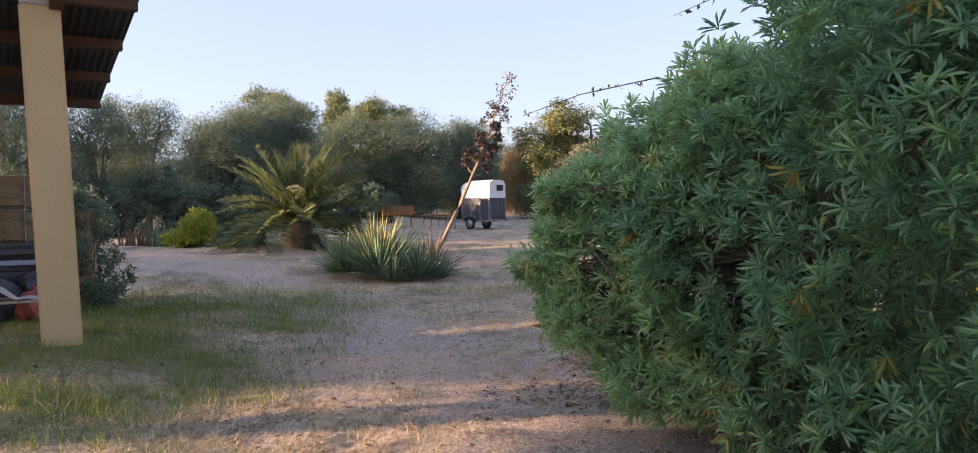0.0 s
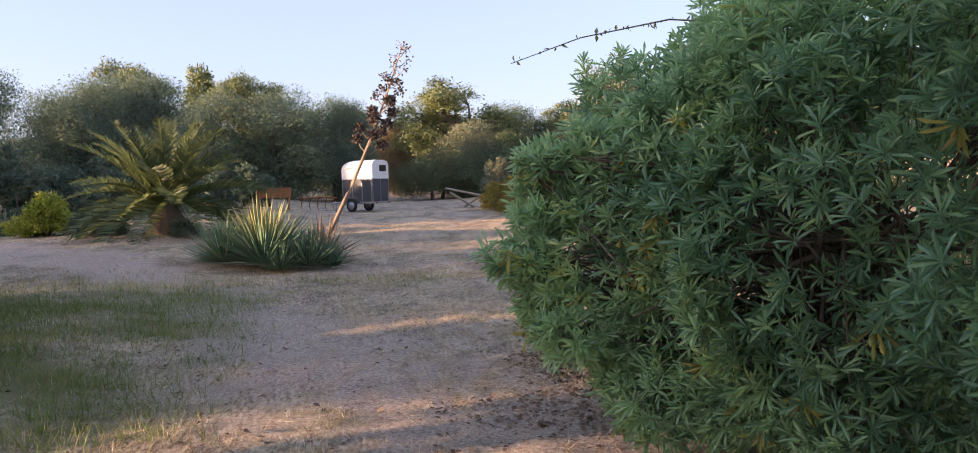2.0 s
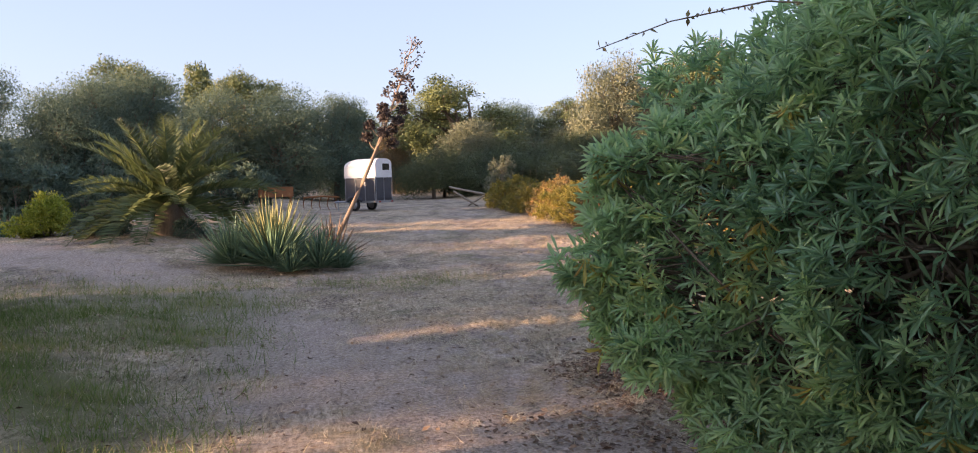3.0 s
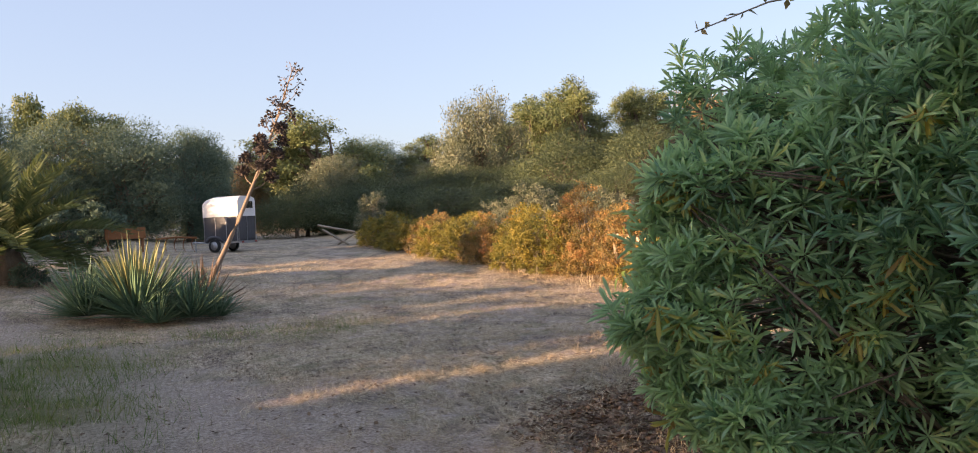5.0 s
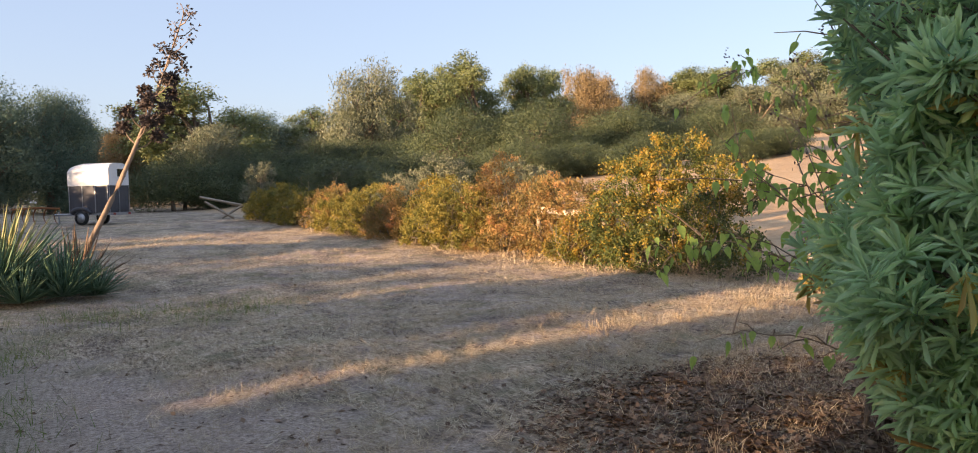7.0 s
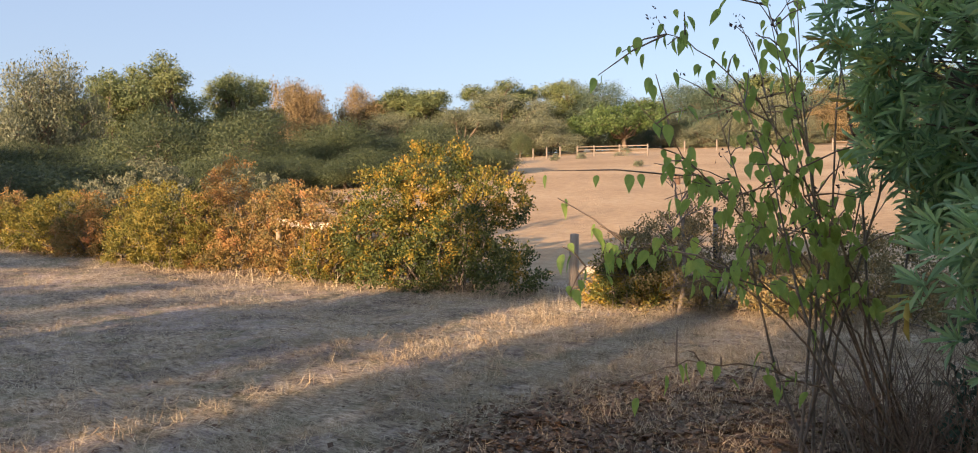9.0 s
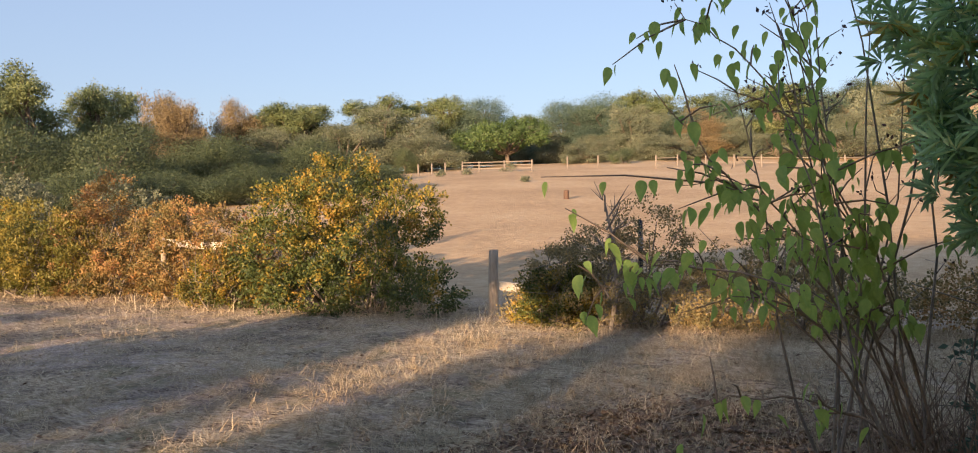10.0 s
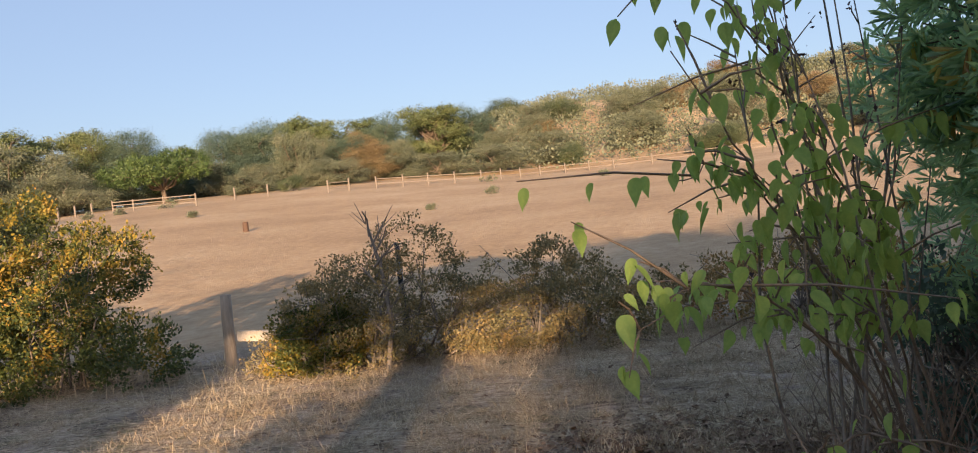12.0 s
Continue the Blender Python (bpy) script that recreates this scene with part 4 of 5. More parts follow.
def hay_bales():
    rng = random.Random(3)
    first = None
    spots = [(-7.6, 15.7, 0), (-7.2, 16.4, 0), (-8.0, 15.0, 0), (-8.4, 16.0, 0), (-7.6, 15.7, 1), (-7.2, 16.4, 1), (-8.0, 15.0, 1), (-8.4, 16.0, 1), (-7.7, 15.8, 2), (-7.35, 16.5, 2), (-8.2, 15.3, 2), (-7.8, 16.0, 3)]
    for x, y, level in spots:
        m = pose(x + rng.uniform(-0.05, 0.05), y, 0.12 + 0.56 * level, rng.uniform(-1, 1), rng.uniform(-1, 1), 28 + rng.uniform(-8, 8))
        if first is None:
            first = thing("hay_bale", 0, 0, 0, "brown square hay bale in a stack under the porch", "hay bale", "stacked hay bales")
            bm = bmesh.new()
            box(bm, -0.55, 0.55, -0.34, 0.34, 0, 0.54, 0.05)
            bmesh.ops.subdivide_edges(bm, edges=bm.edges[:], cuts=3, use_grid_fill=True)
            for v in bm.verts:
                v.co += Vector((rng.gauss(0, 0.012), rng.gauss(0, 0.012), rng.gauss(0, 0.008)))
            part("straw_block", bm, M_HAY, first)
            for dx in (-0.2, 0.2):
                bm = bmesh.new()
                box(bm, dx - 0.006, dx + 0.006, -0.375, 0.375, 0.0, 0.57, 0.002)
                part("twine", bm, M_LILAC, first)
            first.matrix_basis = m
        else:
            copy_thing(first, m)


hay_bales()


def clutter():
    z = top(-6.5, 13.4)
    rng = random.Random(9)
    for k in range(9):
        ob = thing("roof_sheet_stack", -7.2 + rng.uniform(-0.2, 0.2), 14.35 + rng.uniform(-0.15, 0.15), top(-7.2, 14.3) + 0.35 + 0.075 * k, "dark plastic sheet lying in a pile", "sheet", "pile of dark sheets", 28 + rng.uniform(-9, 9))
        bm = bmesh.new()
        box(bm, -0.85, 0.85, -0.35, 0.35, 0, 0.07, 0.012)
        bmesh.ops.subdivide_edges(bm, edges=bm.edges[:], cuts=2, use_grid_fill=True)
        for v in bm.verts:
            v.co.z += 0.012 * math.sin(5 * v.co.x + k)
        part("sheet", bm, (M_BLACK, M_LILAC, M_BLACK, M_TPANEL)[k % 4], ob)
    ob = thing("timber_pallet", -7.2, 14.35, top(-7.2, 14.3), "low dark timber pallet under the sheets", "pallet", turn=28)
    for y in (-0.38, 0, 0.3):
        bm = bmesh.new()
        box(bm, -0.85, 0.85, y, y + 0.09, 0.0, 0.22, 0.006)
        part("runner", bm, M_ROOFWOOD, ob)
    for k in range(6):
        bm = bmesh.new()
        box(bm, -0.85 + 0.3 * k, -0.65 + 0.3 * k, -0.42, 0.42, 0.222, 0.35, 0.006)
        part("board", bm, M_ROOFWOOD, ob)
    # a low table with a pale cloth
    ob = thing("low_table", -6.05, 12.75, z, "low wooden table with thin legs", "table", turn=28)
    bm = bmesh.new()
    box(bm, -0.42, 0.42, -0.3, 0.3, 0.36, 0.39, 0.006)
    part("tabletop", bm, M_WOOD, ob)
    for sx in (-0.38, 0.35):
        for sy in (-0.26, 0.23):
            bm = bmesh.new()
            box(bm, sx, sx + 0.035, sy, sy + 0.035, -0.02, 0.36, 0.004)
            part("leg", bm, M_WOOD, ob)
    bm = bmesh.new()
    bmesh.ops.create_grid(bm, x_segments=24, y_segments=18, size=0.5)
    for v in bm.verts:
        x, y = v.co.x * 0.78, v.co.y * 0.5
        v.co = Vector((x, y, 0.402 + 0.24 * max(0, 0.25 - abs(x + 0.15)) * (1.2 + 0.2 * math.sin(9 * y)) * 2.2 + 0.01 * math.sin(23 * x + 11 * y)))
    cl = thing("cloth", -6.05, 12.75, z, "pale pinkish cloth heaped on the low table", "cloth", turn=28)
    part("fabric", bm, M_STONE, cl)
    # a short post with a cloth hung over it, in place of a garden figure
    ob = thing("figure_stand_in", -6.55, 13.0, z, "short brown post with a pale cloth, standing in for a garden figure", "post")
    v, f = tube([(0, 0, -0.05), (0.01, 0, 0.4), (0, 0.01, 0.72)], [0.075, 0.07, 0.06], 10)
    piece("post", v, f, M_ROOFWOOD, ob, smooth=True)
    v, f = tube([(0, 0, 0.36), (0, 0, 0.5), (0.005, 0, 0.64), (0, 0, 0.745), (0, 0, 0.775)], [0.13, 0.12, 0.10, 0.065, 0.01], 14)
    v = v + 0.012 * np.sin(40 * v[:, [1, 2, 0]])
    piece("cloth", v, f, M_STONE, ob, "pale cloth", True)
    # red painted tin among dark bags
    for x, y, s, mat, words, nm in ((-6.2, 13.7, 0.26, M_REDPAINT, "dented red tin can with open top", "tin_can"), (-6.75, 13.65, 0.36, M_BLACK, "crumpled black plastic sack", "plastic_sack"), (-6.35, 14.1, 0.42, M_BLACK, "full black plastic sack", "plastic_sack"), (-6.9, 15.1, 0.4, M_LILAC, "crumpled blue-grey tarpaulin bundle", "tarpaulin")):
        bm = bmesh.new()
        bmesh.ops.create_icosphere(bm, subdivisions=3, radius=s)
        for v in bm.verts:
            d = v.co.normalized()
            v.co *= 1 + 0.16 * math.sin(7 * d.x + 3 * d.z) * math.sin(6 * d.y) + 0.06 * math.sin(17 * d.z + 9 * d.x)
            v.co.z = max(v.co.z * 1.1, -0.55 * s)
        ob = thing(nm, x, y, top(x, y) + 0.55 * s, words, nm.replace("_", " "))
        part("skin", bm, mat, ob)


clutter()
# unseen wall on the porch's side, added to close the place and shade it
bm = bmesh.new()
box(bm, -14.4, -14.0, -9.0, 5.2, -0.2, 5.6)
tagged(part("shade_wall_west", bm, M_PLASTER), "unseen ochre plastered wall added to shade the yard", "wall", kind="structure")

# ---- palm ----


def frond_mesh(length, droop, seed):
    rng = np.random.default_rng(seed)
    t = np.linspace(0, 1, 14)
    line = np.stack([0 * t, length * (t - 0.10 * droop * t ** 3), length * (-0.42 * droop * t ** 2.2)], -1)
    lots = [tube(line, np.linspace(0.028, 0.004, 14), 4)]
    k = np.linspace(0.12, 0.99, 64)
    pos = np.stack([np.interp(k, t, line[:, c]) for c in range(3)], -1)
    tang = unit(np.stack([np.interp(k, t, np.gradient(line[:, c])) for c in range(3)], -1))
    size = length * 0.17 * np.sin(np.pi * (0.12 + 0.80 * k)) + 0.05
    verts, faces = lots[0]
    out_v, out_f = [verts], [faces]
    n = len(verts)
    for s in (-1, 1):
        way = tang * 0.75 + np.array([s * 0.8, 0, 0.45]) + 0.10 * rng.normal(size=pos.shape)
        shape = [(-0.035, 0, 0), (0.035, 0, 0), (0.028, 0.6, 0), (0, 1, -0.12)]
        v, f = scatter(shape, [(0, 1, 2, 3)], pos, way, size * rng.uniform(0.85, 1.1, len(k)), np.tile([0, 0, 1.0], (len(k), 1)), rng)
        out_v.append(v)
        out_f.append(f + n)
        n += len(v)
    return raw_mesh("frond", np.concatenate(out_v), np.concatenate(out_f), M_PALM)


def palm(x, y):
    rng = random.Random(8)
    ob = thing("palm", x, y, top(x, y), "young date palm with arching grey-green fronds", "palm tree")
    ring = [0.36, 0.42, 0.40, 0.43, 0.37, 0.30, 0.16]
    v, f = tube([(0, 0, z) for z in (-0.1, 0.12, 0.28, 0.45, 0.6, 0.76, 0.9)], ring, 16)
    v = v + 0.03 * np.sin(30 * v[:, [2, 0, 1]])
    piece("trunk", v, f, M_BARK, ob, "stubby trunk of old leaf bases", True)
    meshes = [frond_mesh(2.5 + 0.15 * k, 0.35 + 0.28 * k, 70 + k) for k in range(4)]
    for k in range(46):
        up = 84 - 94 * (k / 45) ** 0.9 + rng.uniform(-5, 5)
        fr = new("frond", meshes[min(3, int(4 * (1 - max(0, up) / 90) + rng.uniform(-0.3, 0.3)))])
        fr.parent = ob
        fr.matrix_local = pose(0, 0, 0.8, 0, 0, k * 137.5 + rng.uniform(-8, 8)) @ pose(0, 0.08, 0, up, 0, 0) @ Matrix.Scale(rng.uniform(0.88, 1.08), 4)


palm(-5.45, 27.0)

# ---- agaves, the fallen flower stalk, other succulents ----


def sword(length, width, mat, curl, name="leaf"):
    t = np.linspace(0, 1, 7)
    w = width * np.array([0.75, 1.0, 0.95, 0.8, 0.58, 0.32, 0.02])
    z = curl * t ** 2
    mid = np.stack([0 * t, length * t, z - 0.25 * w], -1)
    L, R = np.stack([-w, length * t, z], -1), np.stack([w, length * t, z], -1)
    under = np.stack([0 * t, length * t, z - 0.6 * w], -1)
    verts = np.concatenate([L, mid, R, under])
    i = np.arange(6)
    faces = [np.stack([a * 7 + i, b * 7 + i, b * 7 + i + 1, a * 7 + i + 1], -1) for a, b in ((0, 1), (1, 2), (2, 3), (3, 0))]
    return raw_mesh(name, verts, np.concatenate(faces), mat, True)


def agave(x, y, size, count, label, seed, mats, lean=(0, 0), low=8.0, lift=0.0):
    rng = random.Random(seed)
    ob = thing("agave", x, y, top(x, y) - 0.02 + lift, label, "agave", "agaves round the fallen stalk")
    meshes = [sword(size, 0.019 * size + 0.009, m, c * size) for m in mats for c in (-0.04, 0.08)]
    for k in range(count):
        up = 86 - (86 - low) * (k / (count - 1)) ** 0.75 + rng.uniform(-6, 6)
        # steep leaves take the last material, the sunlit yellow where there is one
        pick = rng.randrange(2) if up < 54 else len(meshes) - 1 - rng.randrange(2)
        le = new("leaf", meshes[pick])
        le.parent = ob
        le.matrix_local = pose(0, 0, 0.1 * size, lean[0], lean[1], 0) @ pose(0, 0, 0, 0, 0, k * 137.5 + rng.uniform(-10, 10)) @ pose(0, 0.05, 0, up, 0, 0) @ Matrix.Scale(rng.uniform(0.75, 1.08), 4)
    return ob


agave(-2.35, 21.2, 1.45, 300, "large blue-green agave with sword leaves, upright ones coloured sunlit yellow", 1, (M_AGAVE, M_AGAVE_LIT), (0, 0), 8.0)
agave(-3.2, 21.5, 1.05, 190, "blue-green agave with narrow sword leaves", 2, (M_AGAVE,))
agave(-1.45, 21.0, 0.9, 170, "smaller blue-green agave rosette", 3, (M_AGAVE,))
agave(-1.0, 21.2, 0.65, 110, "small blue-green agave rosette in dry grass", 4, (M_AGAVE,))
agave(-2.0, 20.7, 0.75, 120, "small blue-green agave offset", 6, (M_AGAVE,))
agave(-1.2, 22.3, 1.05, 60, "dead brown agave rosette with collapsed leaves", 5, (M_DEADAGAVE,), low=-4.0)
agave(-1.9, 22.6, 0.9, 40, "dead brown agave rosette with collapsed leaves", 7, (M_DEADAGAVE,), low=-4.0)


def flower_stalk():
    rng = np.random.default_rng(12)
    x0, y0 = -1.33, 22.7
    z0 = top(x0, y0)
    ob = thing("flower_stalk", x0, y0, z0 + 0.1, "leaning dry agave flower stalk with dark seed clusters", "flower stalk")
    t = np.linspace(0, 1, 20)
    line = np.stack([2.05 * t + 0.10 * np.sin(3 * t), 0.1 * t, 4.75 * t - 0.10 * np.sin(3 * t)], -1)
    v, f = tube(line, np.interp(t, [0, 0.5, 1], [0.06, 0.036, 0.010]), 9)
    piece("stem", v, f, M_STALK, ob, "pale peeling stem", True)
    for k in range(26):
        s = 0.50 + 0.5 * k / 25
        base = np.array([np.interp(s, t, line[:, c]) for c in range(3)])
        a = k * 2.4
        reach = (0.42 - 0.24 * (s - 0.5) / 0.5) * rng.uniform(0.7, 1.15)
        side = np.array([math.cos(a), math.sin(a), 0])
        tip = base + reach * side * 0.9 + np.array([0.1, 0, reach * 0.75])
        mid = (base + tip) / 2 - np.array([0, 0, 0.05])
        lots = [tube([base, mid, tip], [0.014, 0.011, 0.006], 5)]
        for _ in range(5):
            e = tip + 0.09 * unit(rng.normal(size=3) + np.array([0, 0, 0.8]))
            lots.append(tube([tip, e], [0.005, 0.003], 3))
        v, f = joined(lots)
        br = piece("branch", v, f, M_STALK, ob)
        full = 1.0 if s < 0.74 else (0.25 if s < 0.86 else 0.06)
        n = int(170 * full)
        d = unit(rng.normal(size=(n, 3)))
        pos = tip + d * rng.uniform(0.02, 0.125, (n, 1)) * np.array([1, 1, 0.85])
        v, f = scatter([(0, 0, 0), (0.32, 0.5, 0.2), (0, 1, 0), (-0.32, 0.5, 0.2)], [(0, 1, 2, 3)], pos, d + 0.6 * rng.normal(size=(n, 3)), 0.075, rng=rng)
        if n:
            tagged(piece("seed_ball", v, f, M_PODS, br, "dark dried seed pods"), kind="stuff")


flower_stalk()


def snake_plants():
    for x, y, mat, s, n, words, seed in ((-11.1, 28.6, M_DEADAGAVE, 0.75, 44, "clump of upright reddish dry succulent leaves", 31), (-10.5, 28.8, M_AGAVE, 0.85, 46, "clump of upright grey-green succulent leaves", 32), (-9.95, 29.2, M_AGAVE, 0.55, 30, "low clump of grey-green succulent leaves", 33)):
        rng = random.Random(seed)
        ob = thing("succulent_clump", x, y, top(x, y), words, "succulent")
        me = sword(s, 0.035, mat, 0.03)
        for k in range(n):
            le = new("leaf", me)
            le.parent = ob
            le.matrix_local = pose(rng.gauss(0, 0.28), rng.gauss(0, 0.2), -0.03, 0, 0, rng.uniform(0, 360)) @ pose(0, 0, 0, rng.uniform(62, 88), 0, 0) @ Matrix.Scale(rng.uniform(0.6, 1.1), 4)


snake_plants()
bush(-8.9, 28.2, lumps_in(0.85, 0.75, 1.35, 9, 301), 9000, 0.11, M_LIME, "bright yellow-green leafy shrub beside the palm", DIAMOND, 14, 302, "shrub", "garden shrubs")
bush(-7.2, 27.4, lumps_in(0.9, 0.6, 0.75, 9, 303), 6000, 0.07, M_DARK_HAZED, "low dark shrub under the palm", OVAL, 14, 304, "shrub", "garden shrubs")
bush(-4.9, 26.4, lumps_in(0.5, 0.4, 0.45, 6, 305), 2500, 0.06, M_DARK_HAZED, "low dark shrub at the palm's foot", OVAL, 8, 306, "shrub", "garden shrubs")
bush(-7.2, 16.7, lumps_in(0.9, 1.2, 2.9, 22, 307), 24000, 0.06, M_DARK_HAZED, "tall dark green shrub behind the pillar", OVAL, 20, 308, "shrub", "garden shrubs")
bush(-9.6, 20.0, lumps_in(0.8, 1.2, 1.5, 12, 309), 9000, 0.07, M_DARK_HAZED, "dark green shrub at the bank", OVAL, 18, 310, "shrub", "garden shrubs")
# long dark hedge along the bank
for n, (x, y, h) in enumerate(((-19.5, 33.0, 2.7), (-17.0, 33.6, 2.6), (-14.6, 34.2, 2.8), (-12.4, 35.0, 2.9), (-10.2, 36.4, 2.7), (-8.0, 38.5, 2.6), (-5.6, 41.5, 2.4))):
    bush(x, y, lumps_in(1.7, 1.1, h, 12, 320 + n), 7500, 0.12, M_DARK_HAZED, "dark green clipped hedge plant along the bank", OVAL, 14, 340 + n, "hedge_plant", "dark hedge on the bank")

# ---- horse trailer ----


def trailer(x, y):
    ob = thing("horse_trailer", x, y, top(x, y), "parked horse trailer, white above and dark panels below", "trailer", turn=52)
    W, L = 1.6, 1.95
    def bx(name, mat, a, parent=ob, label="", bevel=0.01):
        bm = bmesh.new()
        box(bm, *a, bevel)
        return part(name, bm, mat, parent, label)
    bx("chassis", M_GALV, (0.05, W - 0.05, 0, L + 0.1, 0.42, 0.52))
    bx("lower_body", M_TPANEL, (0, W, 0.02, L, 0.524, 1.70), label="dark panelled lower body")
    bm = bmesh.new()
    prof = [(0.0, 1.704), (0.0, 2.42), (0.12, 2.60), (0.45, 2.68), (W - 0.45, 2.68), (W - 0.12, 2.60), (W, 2.42), (W, 1.704)]
    rows = []
    for yy, s in ((-0.03, 1.0), (L - 0.5, 1.0), (L - 0.12, 0.93), (L + 0.06, 0.80)):
        rows.append([bm.verts.new((W / 2 + (px - W / 2) * (0.96 if s < 1 else 1), yy, 1.704 + (pz - 1.704) * s)) for px, pz in prof])
    for r0, r1 in zip(rows, rows[1:]):
        for a in range(len(prof)):
            b = (a + 1) % len(prof)
            bm.faces.new((r0[a], r0[b], r1[b], r1[a]))
    bm.faces.new(rows[0][::-1])
    bm.faces.new(rows[-1])
    bmesh.ops.recalc_face_normals(bm, faces=bm.faces[:])
    part("upper_body", bm, M_WHITE, ob, "white rounded upper body")
    door = bx("rear_window", M_TGLASS, (W * 0.42, W - 0.25, -0.045, -0.032, 2.08, 2.42), label="dark rear window")
    bx("window_frame", M_WHITE, (W * 0.39, W - 0.22, -0.042, -0.0335, 2.04, 2.46), door)
    for x0, x1, mat in ((0.06, W * 0.47, M_TPANEL), (W * 0.5, W - 0.06, M_TPANEL)):
        bx("ramp_panel", mat, (x0, x1, -0.02, 0.016, 0.62, 1.66))
    for xx in (0.0, W * 0.47, W - 0.045):
        bx("rear_post", M_GALV, (xx, xx + 0.045, -0.045, -0.022, 0.5, 1.70))
    for yy in (0.0, 0.62, 1.25, L - 0.05):
        bx("side_post", M_GALV, (-0.03, -0.002, yy, yy + 0.045, 0.52, 1.70))
    bx("bumper", M_GALV, (0.0, W, -0.12, -0.05, 0.40, 0.52))
    for xx in (0.12, W - 0.3):
        bx("tail_light", M_REDPAINT, (xx, xx + 0.18, -0.15, -0.122, 0.42, 0.51))
    for side in (-0.10, W - 0.08):
        for yy in (1.35,):
            v, f = tube([(side, yy, 0.31), (side + 0.02, yy, 0.31), (side + 0.16, yy, 0.31), (side + 0.18, yy, 0.31)], [0.22, 0.31, 0.31, 0.22], 20)
            wheel = piece("wheel", v, f, M_TYRE, ob, "black tyre", True)
            v, f = tube([(side + 0.0, yy, 0.31), (side + 0.005, yy, 0.31), (side + 0.175, yy, 0.31), (side + 0.18, yy, 0.31)], [0.02, 0.2, 0.2, 0.02], 16)
            piece("rim", v, f, M_GALV, wheel)
        t = np.linspace(0.1, np.pi - 0.1, 9)
        v, f = tube(np.stack([0 * t + side + 0.08, 1.35 - 0.46 * np.cos(t), 0.38 + 0.34 * np.sin(t) ** 0.5], -1), 0.09, 6)
        piece("mudguard", v, f, M_TPANEL, ob)
    v, f = tube([(W / 2, L, 0.46), (W / 2, L + 1.3, 0.46)], 0.05, 8)
    piece("drawbar", v, f, M_GALV, ob)
    v, f = tube([(W / 2, L + 1.1, 0.0), (W / 2, L + 1.1, 0.6)], 0.03, 8)
    piece("jockey_leg", v, f, M_GALV, ob)
    return ob


trailer(0.51, 41.9).matrix_basis @= Matrix.Diagonal((0.82, 0.88, 0.9, 1))

# ---- farm scrap beyond the agaves ----


def scrap():
    z = top(-3.9, 41.5)
    ob = thing("rusty_trough", -3.9, 41.5, z, "rusty orange steel trough on legs", "trough", turn=8)
    for a, nm in (((-0.75, 0.75, -0.3, -0.26, 0.55, 1.0), "side_panel"), ((-0.75, 0.75, 0.26, 0.3, 0.55, 1.0), "side_panel"), ((-0.75, -0.71, -0.256, 0.256, 0.55, 1.0), "end_panel"), ((0.71, 0.75, -0.256, 0.256, 0.55, 1.0), "end_panel"), ((-0.705, 0.705, -0.255, 0.255, 0.55, 0.6), "floor_panel")):
        bm = bmesh.new()
        box(bm, *a, 0.006)
        part(nm, bm, M_RUST, ob)
    for sx in (-0.68, 0.6):
        for sy in (-0.26, 0.18):
            bm = bmesh.new()
            box(bm, sx, sx + 0.07, sy, sy + 0.07, -0.02, 0.549, 0.005)
            part("leg", bm, M_RUST, ob)
    ob = thing("plough", -2.0, 44.5, top(-2.0, 44.5), "old rusty plough with curved tines", "plough", turn=20)
    v, f = tube([(-0.9, 0, 0.62), (0, 0, 0.66), (0.9, 0, 0.6)], 0.05, 6)
    piece("beam", v, f, M_RUST, ob)
    for k in range(5):
        t = np.linspace(0, 1, 7)
        v, f = tube(np.stack([0 * t - 0.8 + 0.4 * k, 0.35 * np.sin(3 * t), 0.62 - 0.64 * t], -1), np.linspace(0.035, 0.015, 7), 5)
        piece("tine", v, f, M_RUST, ob)
    # broken white timber frame where the fence ends
    ob = thing("broken_gate", 5.0, 43.3, top(5.0, 43.3), "collapsed bleached timber gate leaning in weeds", "gate")
    for p, q in (((-0.9, 0, 0.95), (0.9, 0.1, 0.55)), ((-0.7, 0, 0.75), (0.5, 0, 0.0)), ((0.9, 0.1, 0.56), (0.0, 0.1, 0.02)), ((0.2, 0.2, 0.72), (1.5, 0.3, 0.25))):
        v, f = tube([p, tuple((a + b) / 2 for a, b in zip(p, q)), q], 0.055, 4)
        piece("rail", v, f, M_WOOD, ob)


scrap()

# ---- fences ----


def post_thing(x, y, h, lean=0.0, words="weathered round timber fence post", mat=None, r=0.055, name="fence_post", group="posts of the old fence"):
    ob = thing(name, x, y, top(x, y), words, "fence post", group)
    v, f = tube([(0, 0, -0.25), (0.3 * lean * h, 0, 0.3 * h), (0.7 * lean * h, 0.005, 0.7 * h), (lean * h, 0, h - 0.012), (lean * h, 0, h)], [r, r, r * 0.96, r * 0.92, r * 0.4], 8)
    piece("shaft", v, f, mat or M_WOOD, ob)
    return ob


OLD_POSTS = ((8.72, 15.85, 0.95, 0.04), (8.08, 20.15, 1.02, 0.03), (7.95, 22.3, 1.12, -0.03), (7.8, 25.5, 1.1, 0.02), (7.55, 28.5, 1.15, 0.02), (7.3, 31.8, 1.15, -0.02), (7.06, 35.0, 1.2, 0.03), (6.7, 38.2, 1.15, 0.0))
